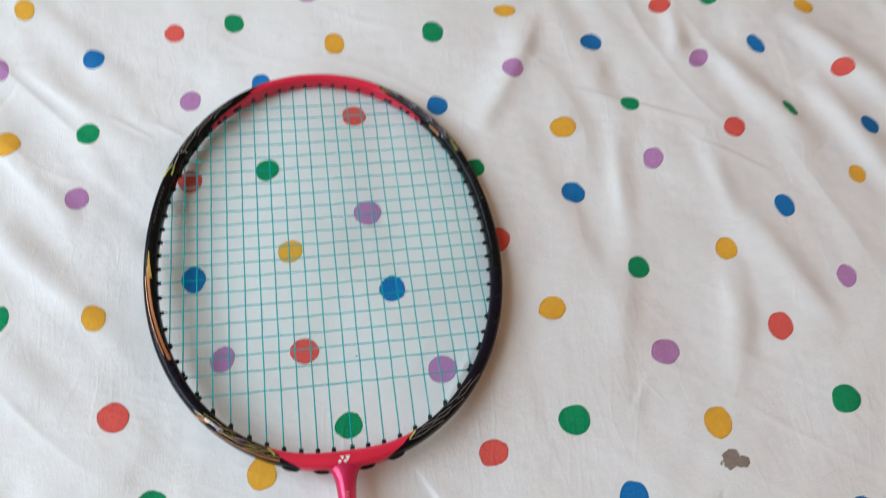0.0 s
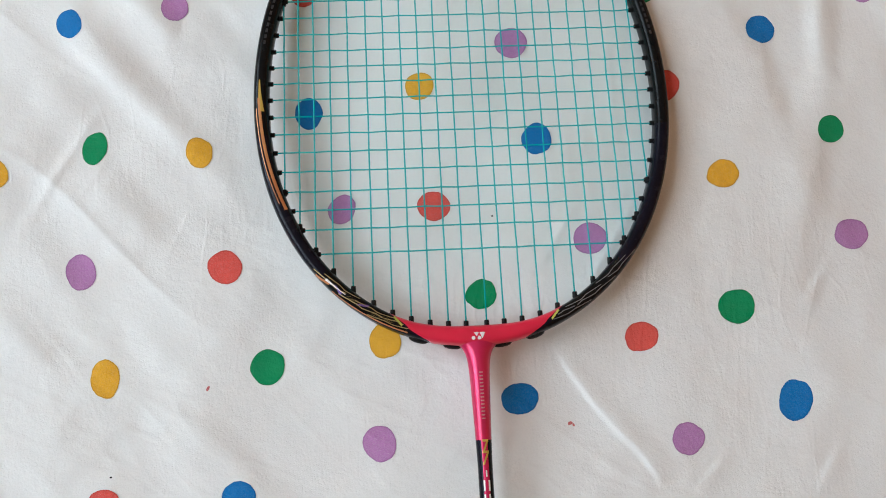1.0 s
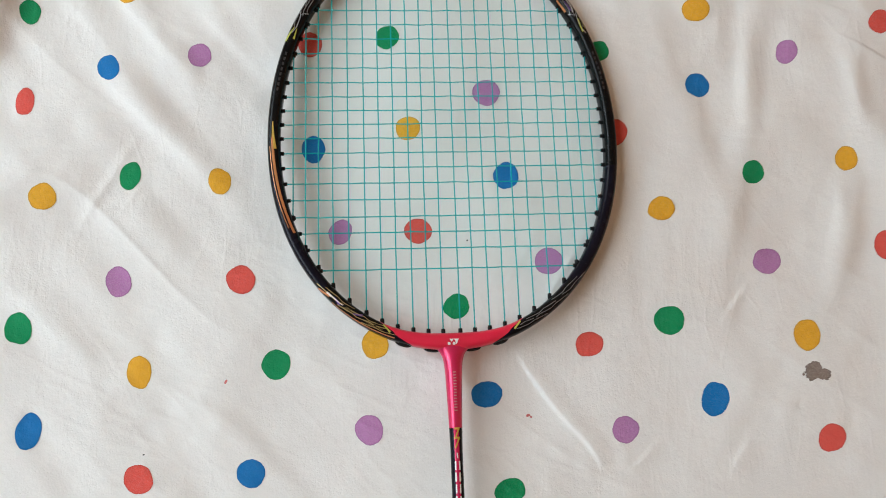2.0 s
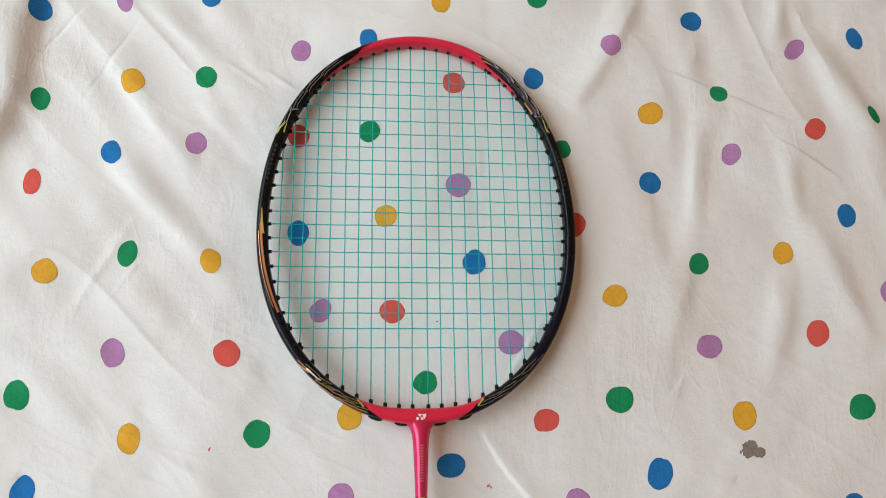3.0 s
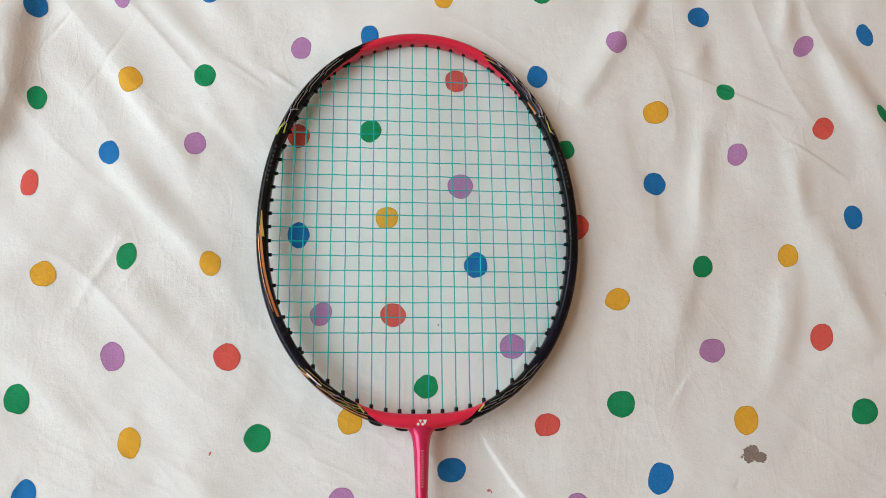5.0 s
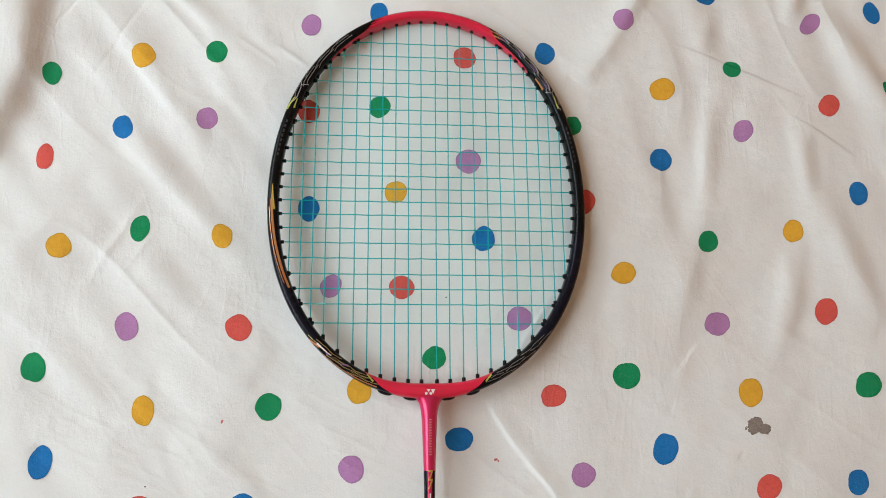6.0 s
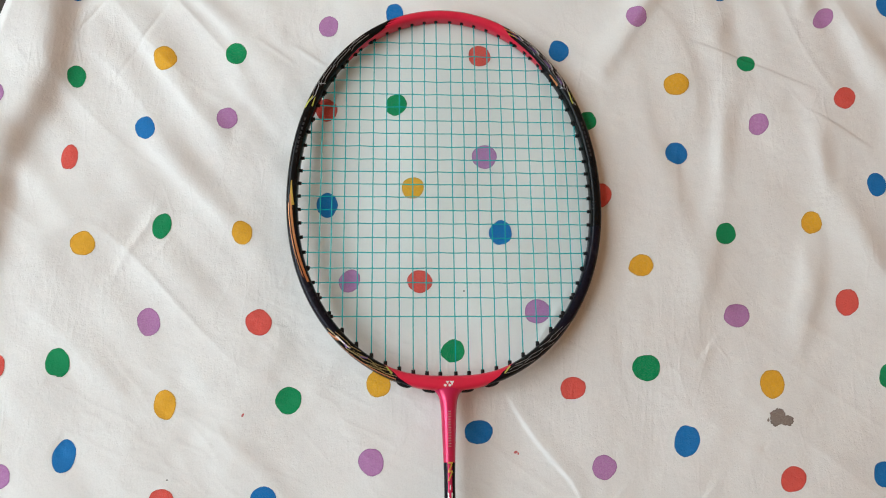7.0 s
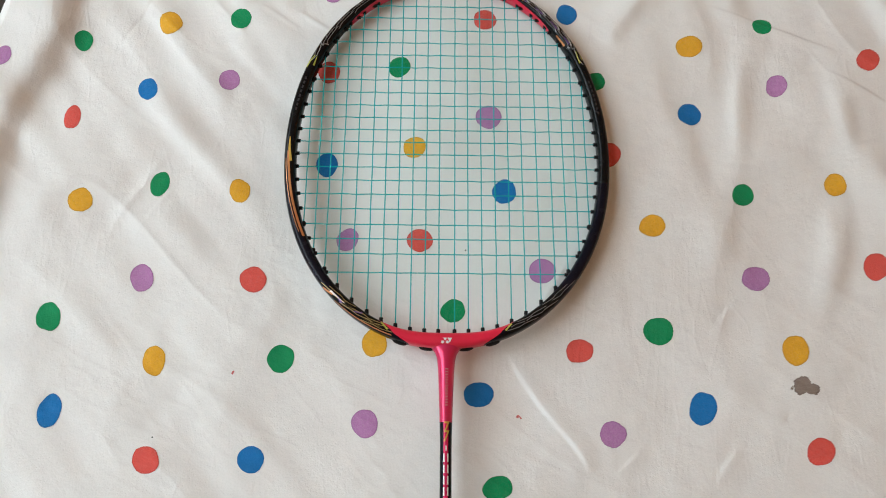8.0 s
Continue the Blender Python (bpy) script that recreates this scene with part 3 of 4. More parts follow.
DOTS = {"blue": BLUE_DOTS, "purple": PURPLE_DOTS, "red": RED_DOTS, "green": GREEN_DOTS, "yellow": YELLOW_DOTS}
rng = np.random.RandomState(11)
taken = []
for colour, rows in DOTS.items():
    for x, y, ra, rb, turn in rows:
        taken.append((x / 1000, y / 1000))
        verts, faces = blot_geometry(x / 1000, y / 1000, ra / 1000, rb / 1000, radians(turn), rng)
        part("printed_dot", mesh_from("printed_dot", verts, faces, [INKS[colour], RIMS[colour]], dark_rim(7, 72)), sheet, f"{colour} printed dot")

# The print goes on over the rest of the sheet.
more = {name: ([], []) for name in INKS}
order = list(INKS)
last = None
for gu in range(20):
    for gv in range(37):
        u = 0.03 + gu * 0.05 + rng.uniform(-0.012, 0.012)
        v = BED_SOUTH + 0.04 + gv * 0.052 + (gu % 2) * 0.026 + rng.uniform(-0.012, 0.012)
        x, y = EDGE.x + u * U.x + v * V.x, EDGE.y + u * U.y + v * V.y
        name = order[rng.randint(5)]
        name = order[(order.index(name) + 1) % 5] if name == last else name
        last = name
        seen = (-0.285 < x < 0.30 and -0.12 < y < 0.265) or (0.29 < x < 0.33 and 0.0 < y < 0.26)
        crowded = any(math.hypot(x - p, y - q) < 0.04 for p, q in taken)
        if seen or crowded or not (0.012 < u < BED_WIDTH - 0.012 and v < BED_NORTH - 0.02):
            continue
        verts, faces = blot_geometry(x, y, rng.uniform(0.0072, 0.0085), rng.uniform(0.0065, 0.0075), rng.uniform(0, 3.1), rng)
        all_verts, all_faces = more[name]
        base = len(all_verts)
        all_verts += [tuple(p) for p in verts]
        all_faces += [tuple(i + base for i in f) for f in faces]
for name, (verts, faces) in more.items():
    ob = part("printed_dots", mesh_from("printed_dots", verts, faces, [INKS[name]]), sheet, f"{name} printed dots")
    tagged(ob, kind="stuff")

# Stain and tiny spots on the cloth.
STAIN_X, STAIN_Y = 0.2015, -0.0598
STAIN_LOBES = [(-2.6, 0.4, 4.5), (-0.8, 2.1, 3.5), (4.3, -1.6, 3.1), (-4.2, -2.3, 2.7), (2.0, -2.2, 2.4)]


def stain_edge(a):
    """The stain's ragged rim, as metres from its middle: a wide lobe and a smaller one beside it."""
    reach = 0.0
    for lx, ly, r in STAIN_LOBES:
        along = lx * math.cos(a) + ly * math.sin(a)
        inside = r * r - lx * lx - ly * ly + along * along
        if inside > 0:
            reach = max(reach, along + math.sqrt(inside))
    return reach / 1000 * (1 + 0.03 * math.cos(9 * a + 1.0) + 0.04 * math.cos(16 * a) + 0.035 * math.cos(29 * a + 2.0))


verts, faces = [(STAIN_X, STAIN_Y, 0.0)], []
for ring_step in range(1, 7):
    for k in range(72):
        a = 2 * math.pi * k / 72
        r = (1.0 if ring_step == 6 else 0.184 * ring_step) * stain_edge(a)
        verts.append((STAIN_X + r * math.cos(a), STAIN_Y + r * math.sin(a), 0.0))
for k in range(72):
    faces.append((0, 1 + k, 1 + (k + 1) % 72))
for ring_step in range(5):
    o = 1 + ring_step * 72
    for k in range(72):
        m = (k + 1) % 72
        faces += [(o + k, o + 72 + k, o + 72 + m), (o + k, o + 72 + m, o + m)]
flat = np.array(verts)
flat[:, 2] = on_sheet(flat[:, 0], flat[:, 1]) + 0.00016
part("stain", mesh_from("stain", flat, faces, [STAIN, STAIN_RIM], [0] * (72 * 9) + [1] * (72 * 2)), sheet, "small brown stain on the cloth")
for x, y, r in ((0.1932, -0.0612, 0.0009), (0.1944, -0.0604, 0.0005), (0.1936, -0.0600, 0.0004)):
    v, f = blot_geometry(x, y, r, r * 0.8, rng.uniform(0, 3), rng, 0.2, 2, 14)
    part("stain", mesh_from("stain", v, f, [STAIN]), sheet, "tiny brown stain")
for x, y, ra, rb, turn in ((-0.1176, -0.0552, 0.0012, 0.0006, 1.0), (0.0402, -0.0778, 0.0011, 0.0008, 0.5), (0.0417, -0.0786, 0.0007, 0.0005, 2.0)):
    v, f = blot_geometry(x, y, ra, rb, turn, rng, 0.2, 2, 14)
    part("red_spot", mesh_from("red_spot", v, f, [SPOT]), sheet, "tiny red spot on the cloth")
for x, y in ((0.0115, 0.0174), (-0.1580, -0.0905)):
    v, f = blot_geometry(x, y, 0.0005, 0.0004, 0.0, rng, 0.2, 2, 10)
    part("dark_speck", mesh_from("dark_speck", v, f, [RUBBER]), sheet, "tiny dark speck on the cloth")

# ---- the racket ----
racket = tagged(new("badminton_racket"), "red and black badminton racket with teal strings lying on the sheet", "badminton racket")
racket.matrix_basis = pose(0.00035, 0, 0.0115, -math.degrees(math.atan(0.0185)), 0, 0)
HUB_Y = 0.0717
SHAPE = (0.10885, 0.00585, 0.0130, 0.0014, 0.0005)
HALF_DEPTH, POWER = 0.0050, 0.74


def rim(phi):
    """Outer edge of the hoop; phi counts from the tip, clockwise from above."""
    r = sum(k * math.cos(i * phi) for i, k in enumerate(SHAPE))
    return Vector((r * math.sin(phi), HUB_Y + r * math.cos(phi), 0))


def rim_frame(phi):
    way = (rim(phi + 0.002) - rim(phi - 0.002)).normalized()
    return rim(phi), Vector((-way.y, way.x, 0))


def half_width(phi):
    phi = (phi + math.pi) % (2 * math.pi)
    phi = min(phi, 2 * math.pi - phi)
    return 0.0031 + 0.0014 * math.exp(-((phi / 0.22) ** 2)) + 0.0001 * math.exp(-(((math.pi - phi) / 0.4) ** 2)) + 0.0004 * math.sin(phi) ** 2


def power(v):
    return math.copysign(abs(v) ** POWER, v)


def hoop_point(phi, a):
    """A point of the hoop's skin; a counts round its section from outside, over the top."""
    edge, out = rim_frame(phi)
    w = half_width(phi)
    return edge - out * w + out * w * power(math.cos(a)) + Vector((0, 0, HALF_DEPTH * power(math.sin(a))))


def hoop_top(phi, w, lift=0.00012):
    """A point on the hoop's upper face; w from -1 (inner side) to 1 (outer side)."""
    a = math.acos(max(-1, min(1, math.copysign(abs(w) ** (1 / POWER), w))))
    edge, out = rim_frame(phi)
    h = half_width(phi)
    return edge - out * h + out * (h + lift) * w + Vector((0, 0, HALF_DEPTH * power(math.sin(a)) + lift))


def hoop_colour(phi):
    """0 red, 1 black, 2 navy, by degrees from the tip; the red ends sooner on one side."""
    deg = abs(math.degrees(phi))
    if deg < 18.5 + math.copysign(1.3, phi) or deg > 164.0:
        return 0
    if deg > 162.0:
        return 2
    return 2 if 100 < deg < 141 else 1


def paint_slant(phi, a):
    """Where the paint's fields end slantwise across the hoop: radians by which they run on at this side of it."""
    far = abs(phi)
    inner = 1 / (1 + math.exp((math.cos(a) + 0.74 + 0.25 * math.sin(a)) / 0.09))
    tip = (radians(14) * inner - radians(3.6) * math.cos(a)) * math.exp(-(((far - radians(18.5)) / radians(22)) ** 2)) * min(1.0, far / 0.2)
    low = 0.10 * math.cos(a) * math.exp(-(((far - 2.85) / 0.3) ** 2)) * min(1.0, (math.pi - far) / 0.12)
    return (tip + low) * (1 if phi >= 0 else -1)


STEPS, SECTION = 1080, 48
verts, faces, kinds = [], [], []
for i in range(STEPS):
    phi = 2 * math.pi * i / STEPS - math.pi
    for k in range(SECTION):
        a = 2 * math.pi * (k + 0.5) / SECTION
        verts.append(hoop_point(phi + paint_slant(phi, a), a))
for i in range(STEPS):
    phi = 2 * math.pi * (i + 0.5) / STEPS - math.pi
    for k in range(SECTION):
        n, j = (k + 1) % SECTION, (i + 1) % STEPS
        faces.append((i * SECTION + k, j * SECTION + k, j * SECTION + n, i * SECTION + n))
        kinds.append(hoop_colour(phi))
hoop = part("hoop", mesh_from("hoop", verts, faces, [RED, BLACK, NAVY], kinds), racket, "glossy red and black graphite hoop")


def ribbon(name, line, width, material, label="", parent=hoop, ends=(1.0, 1.0)):
    """A painted line on the hoop's upper face: degrees from the tip and place across."""
    dense = []
    for (p, w), (q, x) in zip(line, line[1:]):
        n = max(2, int(abs(q - p) / 1.2))
        dense += [(p + (q - p) * k / n, w + (x - w) * k / n) for k in range(n)]
    dense.append(line[-1])
    verts, faces = [], []
    for i, (p, w) in enumerate(dense):
        before, after = dense[max(i - 1, 0)], dense[min(i + 1, len(dense) - 1)]
        way = (hoop_top(radians(after[0]), after[1]) - hoop_top(radians(before[0]), before[1])).normalized()
        f = i / (len(dense) - 1)
        half = width / 2 * (ends[0] + (ends[1] - ends[0]) * f)
        edge, out = rim_frame(radians(p))
        tangent = Vector((out.y, -out.x, 0))
        slant = abs(way.dot(tangent))
        step_w = half / max(0.35, slant) / half_width(radians(p))
        verts += [hoop_top(radians(p), max(-0.98, w - step_w)), hoop_top(radians(p), w, 0.00016), hoop_top(radians(p), min(0.98, w + step_w))]
    for i in range(len(dense) - 1):
        o, n = 3 * i, 3 * i + 3
        faces += [(o, n, n + 1, o + 1), (o + 1, n + 1, n + 2, o + 2)]
    part(name, mesh_from(name, verts, faces, [material]), parent, label)


for side in (-1, 1):
    def turned(line, side=side):
        return [(side * p, w) for p, w in line]

    # Fine stepped lines that run along the hoop's shoulders, side by side.
    for first, shift in ((22, 0.45), (25, 0.02), (24, -0.42)):
        for k in range(4 if shift > 0.4 else 3):
            p = first + 7.2 * k
            ribbon("painted_line", turned([(p, shift + 0.2), (p + 6.0, shift + 0.12), (p + 7.6, shift - 0.2)]), 0.00030, PEWTER, "thin metallic painted line")
    ribbon("painted_line", turned([(45.9, 0.5), (47.6, 0.1), (50.8, -0.1), (53.2, 0.25)]), 0.00028, SILVER, "thin metallic painted line")
    ribbon("painted_line", turned([(46.7, 0.17), (45.4, -0.75)]), 0.00026, SILVER, "thin metallic painted line")
    ribbon("painted_mark", turned([(160.2, -0.66), (161.6, -0.3), (162.8, 0.05)]), 0.0010, LIME, "lime painted flash", ends=(0.8, 0.9))
    # Small dark lettering along the flank, too faint to read.
    for k in range(8):
        p = 59.5 + 1.75 * k
        ribbon("lettering_bar", turned([(p, -0.05), (p + 1.1, -0.05)]), 0.0011, DIM, "faint dark grey lettering bar")
# The lower bends: gold lines, hatching and violet on one, silver waves on the other.
for first, count, low, high in ((148.4, 8, -0.1, 0.4), (155.4, 10, -0.12, 0.36)):
    for k in range(count):
        p = first + 0.5 * k
        ribbon("painted_line", [(-p, high), (-p - 1.0, low)], 0.00009, GOLD, "hair-thin hatching line")
ribbon("painted_mark", [(-144.8, 0.1), (-147.2, 0.5)], 0.0010, VIOLET, "violet painted flash", ends=(0.4, 1.0))
ribbon("painted_mark", [(-151.6, 0.25), (-154.0, -0.35)], 0.0011, VIOLET, "violet painted flash", ends=(0.5, 1.0))
for line in (
    [(136.5, 0.62), (141.0, 0.3), (143.2, 0.36), (146.0, 0.0)],
    [(139.0, 0.0), (143.6, -0.32), (145.4, -0.2), (149.2, -0.55)],
    [(144.6, 0.62), (149.2, 0.28), (151.0, 0.36), (154.4, 0.0), (156.0, 0.1)],
    [(148.6, 0.0), (152.8, -0.34), (154.4, -0.2), (158.6, -0.5)],
    [(152.6, 0.66), (156.8, 0.34), (158.8, 0.4), (162.4, 0.2)],
    [(156.6, 0.05), (159.4, -0.22), (161.0, -0.1)],
):
    ribbon("painted_line", line, 0.00030, PEWTER, "thin metallic painted line")
    ribbon("painted_line", [(-2 - p, w) for p, w in line], 0.00030, GOLD, "thin gold painted line")
# One shoulder's flashes, and the silver streaks on the other.
ribbon("painted_mark", [(-51.2, 0.2), (-53.2, 0.48), (-56.0, 0.72)], 0.0014, LIME, "lime painted flash", ends=(0.25, 1.0))
ribbon("painted_mark", [(-51.4, -0.25), (-54.8, -0.42)], 0.0010, LIME, "lime painted flash", ends=(0.35, 1.0))
ribbon("painted_mark", [(48.0, 0.2), (50.2, -0.05), (52.4, -0.12)], 0.0011, LIME, "lime painted flash", ends=(0.5, 0.8))
ribbon("painted_mark", [(48.4, 0.75), (51.5, 0.55)], 0.0005, LIME, "lime painted flash", ends=(0.5, 1.0))
for p in (20.5, 27.0, 33.6, 40.2):
    ribbon("painted_line", [(p, 0.42), (p + 3.4, 0.38), (p + 5.4, 0.02)], 0.0009, SILVER, "broad silver painted streak", ends=(0.35, 1.0))
    ribbon("painted_mark", [(p + 1.2, -0.06), (p + 4.6, -0.12)], 0.0010, VIOLET, "violet painted flash", ends=(0.3, 0.9))
ribbon("painted_line", [(26.0, 0.84), (36.0, 0.82), (47.0, 0.8)], 0.0005, OLIVE, "olive painted edge streak", ends=(0.3, 1.0))
ribbon("painted_mark", [(19.0, 0.1), (23.0, 0.25)], 0.0008, ORANGE, "copper painted flash", ends=(1.0, 0.4))
ribbon("painted_mark", [(20.8, -0.4), (24.4, -0.2)], 0.0007, AMBER, "amber painted flash", ends=(1.0, 0.4))
ribbon("painted_mark", [(39.6, -0.86), (44.2, -0.84)], 0.0007, ORANGE, "copper painted flash", ends=(0.6, 1.0))
ribbon("grommet_band", [(-17, 0.88), (0, 0.88), (17, 0.88)], 0.0005, RUBBER, "thin black nylon band")
# Black claws that reach from the shoulder into the red.
for first, w, wide in ((-11.0, 0.7, 0.0010), (-13.4, 0.3, 0.0012), (-15.2, -0.1, 0.0012), (-17.4, -0.5, 0.0010)):
    ribbon("painted_mark", [(first, w), (first - 3.0, w - 0.02), (first - 6.0, w - 0.04)], wide, BLACK, "black painted claw", ends=(0.1, 1.0))
# Orange stripes along one flank, and a copper patch at the lower bend.
ribbon("painted_stripe", [(-83.5, 0.1), (-88, 0.0), (-93, -0.15)], 0.0030, AMBER, "amber painted wedge", ends=(0.15, 0.8))
ribbon("painted_stripe", [(-89, 0.12), (-105, -0.1), (-122, -0.45)], 0.0013, ORANGE, "copper orange painted stripe")
ribbon("painted_stripe", [(-92, 0.5), (-108, 0.3), (-120, 0.05)], 0.00035, ORANGE, "copper orange painted stripe")
ribbon("painted_stripe", [(-139.6, 0.9), (-141.5, 0.75), (-143.6, 0.5)], 0.0011, ORANGE, "copper orange painted stripe", ends=(0.5, 0.9))
ribbon("painted_mark", [(-142.2, 0.38), (-145.0, 0.26), (-148.0, 0.18)], 0.0010, WHITE, "bright pearl flash", ends=(1.0, 0.25))
ribbon("painted_line", [(-145, 0.9), (-153.5, 0.78), (-164.4, 0.64)], 0.00045, ORANGE, "copper painted edge line", ends=(0.5, 1.2))

# Strings and the grommets that they leave through.
MAINS = [s * v / 1000 for v in (4.5, 12.2, 20.1, 28.2, 36.2, 44.3, 53.0, 61.4, 69.0, 75.9, 82.6) for s in (-1, 1)]
MAINS.sort()
CROSSES = [v / 1000 for v in (0.3, 11.5, 20.6, 29.4, 39.0, 48.3, 57.2, 65.7, 74.2, 82.4, 90.5, 98.7, 107.2, 116.0, 124.8, 133.8, 142.7, 151.6, 160.8, 169.9, 178.8)]
ring = []
for i in range(1440):
    phi = 2 * math.pi * i / 1440 - math.pi
    edge, out = rim_frame(phi)
    ring.append((edge - out * 2 * half_width(phi))[:2])
ring = np.array(ring)


def inside_ends(axis, value, middle):
    """The two places where a straight string meets the hoop's inner side."""
    found = []
    for p, q in zip(ring, np.roll(ring, -1, 0)):
        if (p[axis] - value) * (q[axis] - value) <= 0 and p[axis] != q[axis]:
            f = (value - p[axis]) / (q[axis] - p[axis])
            found.append(p[1 - axis] + f * (q[1 - axis] - p[1 - axis]))
    return min(found), max(found)


STRING_R, LIFT = 0.00035, 0.00026


def grommet_mesh(length):
    verts, faces = tube([(0, -0.0012, 0), (0, length - 0.0003, 0), (0, length, 0)], [0.00115, 0.0011, 0.00095], 10)
    return mesh_from("grommet", verts, faces, [RUBBER])


GROMMETS = {"short": grommet_mesh(0.0011), "side": grommet_mesh(0.0016), "long": grommet_mesh(0.0023)}


def grommet(kind, x, y, dx, dy):
    part("grommet", GROMMETS[kind], racket, m=Matrix.Translation((x, y, 0)) @ Matrix.Rotation(math.atan2(-dx, dy), 4, "Z"))


for i, x in enumerate(MAINS):
    low, high = inside_ends(0, x, HUB_Y)
    line = [(x, low - 0.001, 0)]
    for j, y in enumerate(CROSSES):
        if low + 0.002 < y < high - 0.002:
            line.append((x + 0.00008 * math.sin(3.1 * i + 1.7 * j), y, LIFT * (1 if (i + j) % 2 else -1)))
    line.append((x, high + 0.001, 0))
    v, f = tube(line, STRING_R, 6)
    part("main_string", mesh_from("main_string", v, f, [STRING]), racket, "taut teal string")
    grommet("long" if abs(x) < 0.075 else "side", x, low, 0, 1)
    grommet("short", x, high, 0, -1)
for j, y in enumerate(CROSSES):
    low, high = inside_ends(1, y, 0)
    line = [(low - 0.001, y, 0)]
    for i, x in enumerate(MAINS):
        if low + 0.002 < x < high - 0.002:
            line.append((x, y + 0.00011 * math.sin(2.3 * i + 4.1 * j), -LIFT * (1 if (i + j) % 2 else -1)))
    line.append((high + 0.001, y, 0))
    v, f = tube(line, STRING_R, 6)
    part("cross_string", mesh_from("cross_string", v, f, [STRING]), racket, "taut teal string")
    grommet("side", low, y, 1, 0)
    grommet("side", high, y, -1, 0)


def bead(size):
    bm = bmesh.new()
    bmesh.ops.create_uvsphere(bm, u_segments=16, v_segments=10, radius=1.0)
    for v in bm.verts:
        v.co = Vector((math.copysign(abs(v.co.x) ** 0.8, v.co.x) * size[0], v.co.y * size[1], v.co.z * size[2]))
    me = bpy.data.meshes.new("grommet_strip")
    bm.to_mesh(me)
    bm.free()
    me.materials.append(RUBBER)
    me.polygons.foreach_set("use_smooth", [True] * len(me.polygons))
    return me


STRIP = bead((0.0045, 0.0019, 0.0024))
for deg in (-167.0, -174.6, 174.6, 167.0):
    edge, out = rim_frame(radians(deg))
    part("grommet_strip", STRIP, racket, "black nylon bumper strip", Matrix.Translation((edge.x - out.x * 0.0006, edge.y - out.y * 0.0006, -0.001)) @ Matrix.Rotation(math.atan2(-out.x, out.y), 4, "Z"))

# Throat, shaft, cone and grip.
SHAFT_TOP, SHAFT_END = -0.0375, -0.268


def shaft_radius(y):
    flare = 0.0085 * math.exp(-((-0.0405 - y) / 0.0028)) if y < -0.0405 else 0.0085
    body = 0.0031 + 0.0016 * max(0.0, min(1.0, (y + 0.095) / 0.047)) ** 1.3
    return body + flare, min(0.0046, body * 1.02 + 0.0002 + flare * 0.05)


def shaft_point(y, a, lift=0.0):
    wide, deep = shaft_radius(y)
    return Vector(((wide + lift) * math.sin(a), y, (deep + lift) * math.cos(a)))


ys = list(np.linspace(SHAFT_TOP, -0.060, 40)) + list(np.linspace(-0.062, SHAFT_END, 90))
SIDES = 32
verts, faces, kinds = [], [], []
for y in ys:
    verts += [shaft_point(y, 2 * math.pi * k / SIDES) for k in range(SIDES)]
for i in range(len(ys) - 1):
    mid = (ys[i] + ys[i + 1]) / 2
    for k in range(SIDES):
        n = (k + 1) % SIDES
        faces.append((i * SIDES + k, i * SIDES + n, (i + 1) * SIDES + n, (i + 1) * SIDES + k))
        a = abs(((k + 0.5) / SIDES * 360 + 180) % 360 - 180)
        lit = 180 if mid > -0.079 else max(23.0, 180 - (-0.079 - mid) * 34000)
        kinds.append(0 if a < lit else 1)
shaft = part("shaft", mesh_from("shaft", verts, faces, [PEARL, NAVY], kinds), racket, "pearly red graphite shaft with dark flanks")


def shaft_patch(name, corners, material, label=""):
    """A painted four-cornered patch on the shaft's top: (across in mm, along in mm)."""
    (ax, ay), (bx, by), (cx, cy), (dx, dy) = corners
    verts, faces, n, m = [], [], 6, 4
    for i in range(n + 1):
        for j in range(m + 1):
            s, t = i / n, j / m
            x = (ax * (1 - s) + bx * s) * (1 - t) + (dx * (1 - s) + cx * s) * t
            y = ((ay * (1 - s) + by * s) * (1 - t) + (dy * (1 - s) + cy * s) * t) / 1000
            a = math.asin(max(-0.95, min(0.95, x / 1000 / shaft_radius(y)[0])))
            verts.append(shaft_point(y, a, 0.0001))
    for i in range(n):
        for j in range(m):
            o = i * (m + 1) + j
            faces.append((o, o + 1, o + m + 2, o + m + 1))
    part(name, mesh_from(name, verts, faces, [material]), shaft, label)


def shaft_bar(x0, x1, y0, y1, material, label):
    shaft_patch("lettering_bar", [(x0, y0), (x1, y0), (x1, y1), (x0, y1)], material, label)


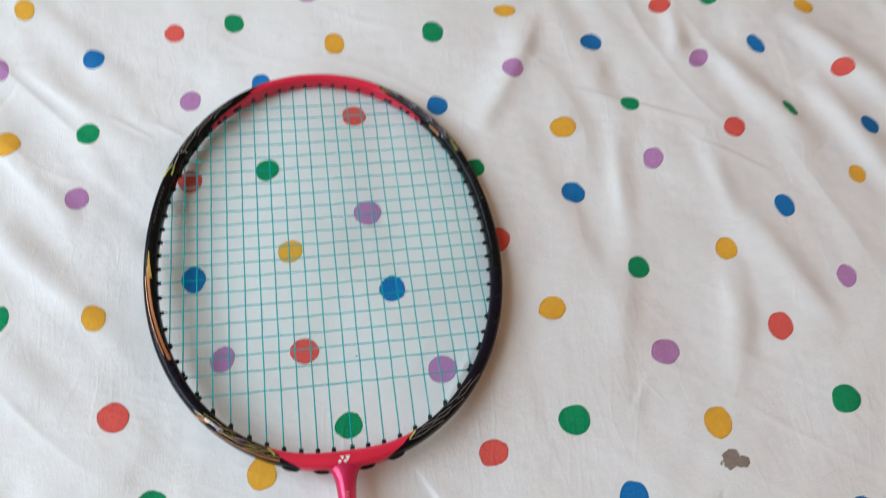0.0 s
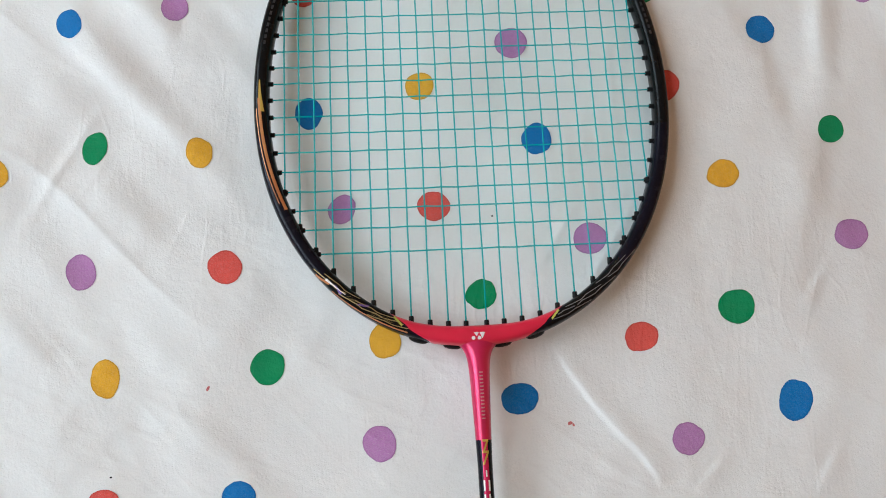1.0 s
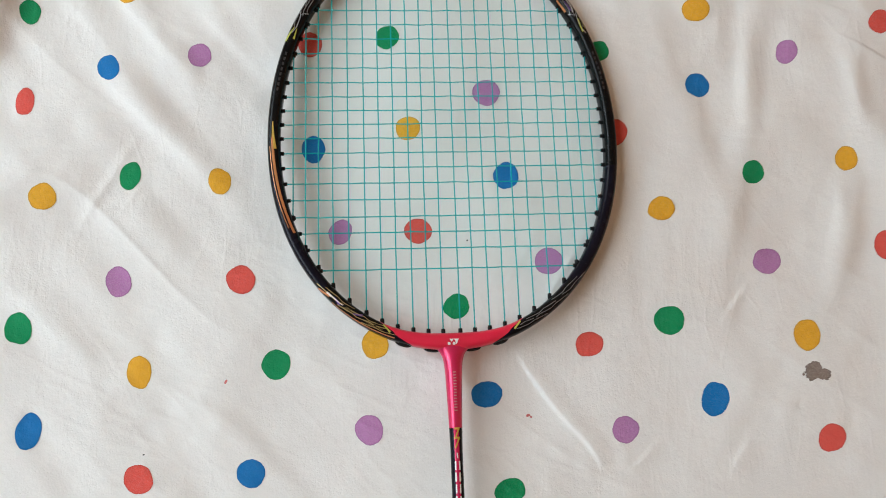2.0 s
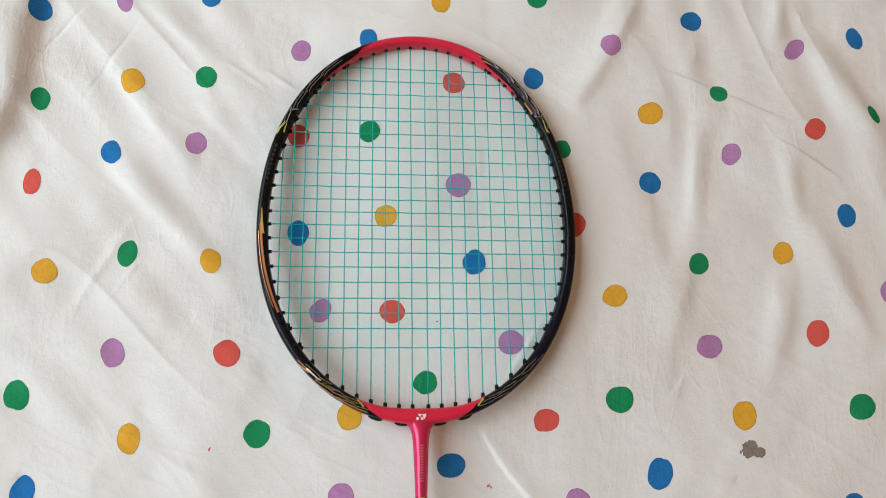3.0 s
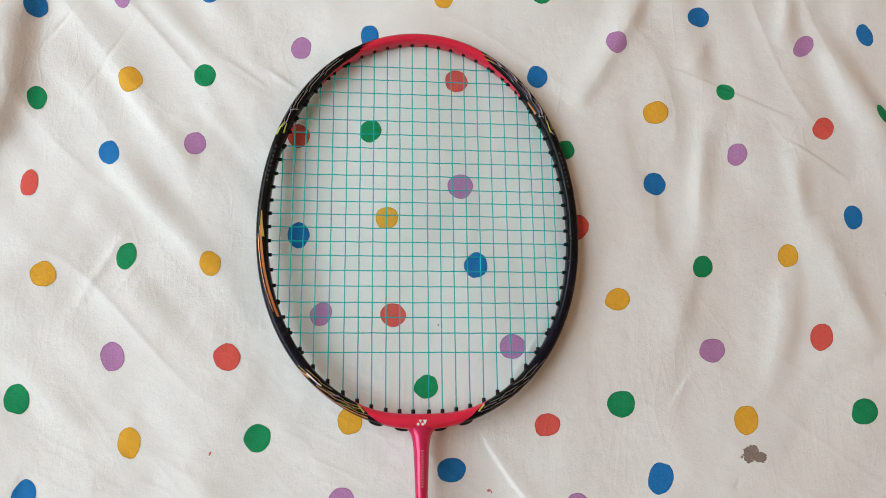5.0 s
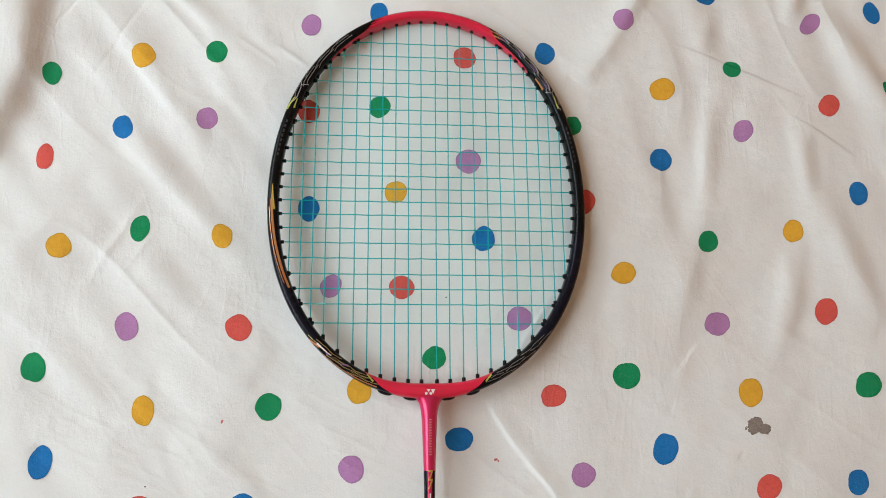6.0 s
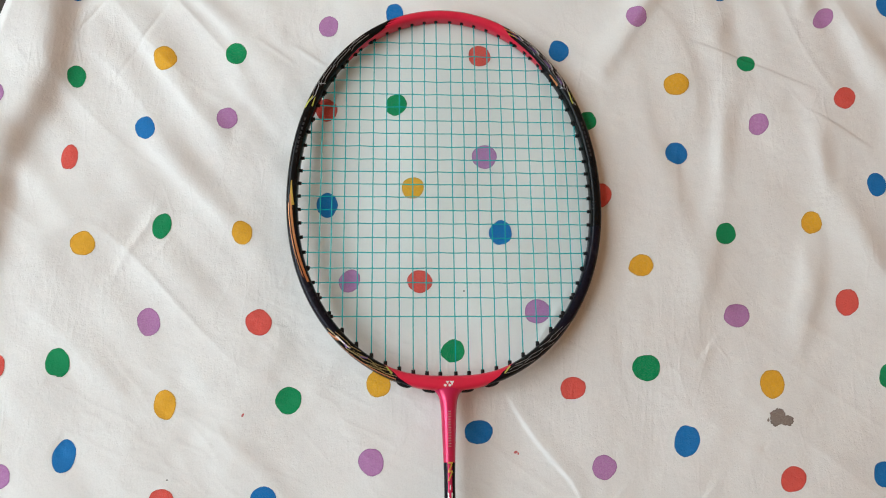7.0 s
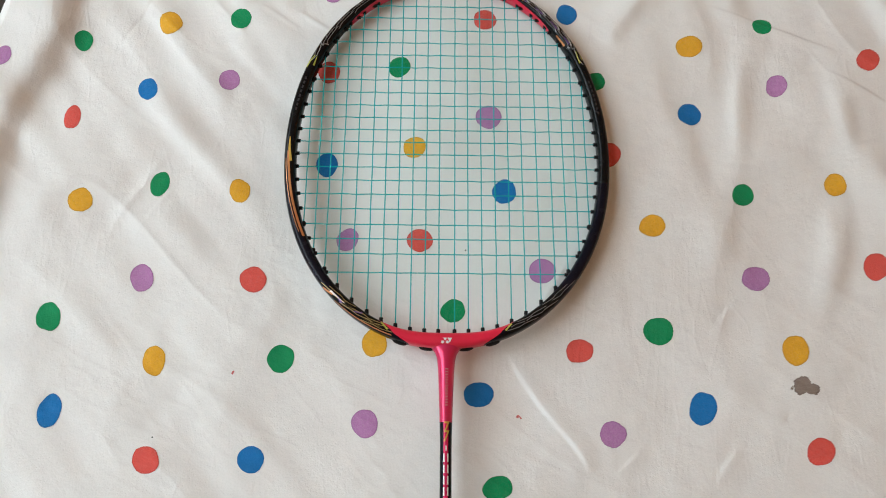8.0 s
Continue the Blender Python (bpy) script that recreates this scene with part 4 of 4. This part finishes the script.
for k in range(7):
    top = -54.6 - 2.95 * k
    shaft_bar(-0.55, 0.95, top, top - 0.55, GREY, "faint grey lettering bar")
    shaft_bar(-0.55, 0.95, top - 1.5, top - 2.0, GREY, "faint grey lettering bar")
for top in (-82.6, -87.2):
    shaft_patch("painted_mark", [(-1.1, top), (1.7, top), (1.5, top - 0.9), (-0.9, top - 0.9)], AMBER, "amber painted flash")
    shaft_patch("painted_mark", [(0.7, top - 0.9), (1.5, top - 0.9), (-0.4, top - 5.6), (-1.2, top - 5.6)], AMBER, "amber painted flash")
shaft_bar(-0.2, 0.4, -95.0, -97.6, WHITE, "white lettering bar")
for k in range(5):
    top = -99.0 - 5.6 * k
    for x0, x1 in ((-1.3, -0.65), (0.65, 1.3)):
        shaft_bar(x0, x1, top, top - 4.3, WHITE, "white lettering bar")

# White emblem on the throat, as plain shapes.
def emblem_piece(outline):
    verts = []
    for x, y in outline:
        verts.append(Vector((x / 1000, y / 1000, EMBLEM_Z)))
    part("emblem", mesh_from("emblem", verts, [tuple(range(len(verts)))], [WHITE], smooth=False), racket, "small white emblem shape")


EMBLEM_Z = HALF_DEPTH + 0.00022
emblem_piece([(-1.9, -37.9), (0.35, -37.9), (-0.75, -39.6)])
emblem_piece([(0.6, -37.9), (3.0, -37.9), (1.75, -40.7)])
for cx in (-2.1, 0.5):
    emblem_piece([(cx + 0.8 * math.cos(t), -40.3 + 0.8 * math.sin(t)) for t in np.linspace(0, 2 * math.pi, 20, endpoint=False)])

verts, faces = tube([(0, SHAFT_END + 0.004, 0), (0, SHAFT_END, 0), (0, -0.285, 0), (0, -0.315, 0), (0, -0.322, 0)], [0.0036, 0.0052, 0.0062, 0.0112, 0.0118], 20)
part("cone_cap", mesh_from("cone_cap", verts, faces, [BLACK]), racket, "black plastic cone")
line, radii = [], []
for k in range(120):
    y = -0.321 - 0.158 * k / 119
    line.append((0, y, 0))
    radii.append(0.0128 + 0.0005 * abs(math.sin(k * math.pi / 12)) + (0.0016 * max(0, (k - 105) / 14) ** 2))
verts, faces = tube(line, radii, 16)
part("grip", mesh_from("grip", verts, faces, [GRIP]), racket, "black wrapped grip")
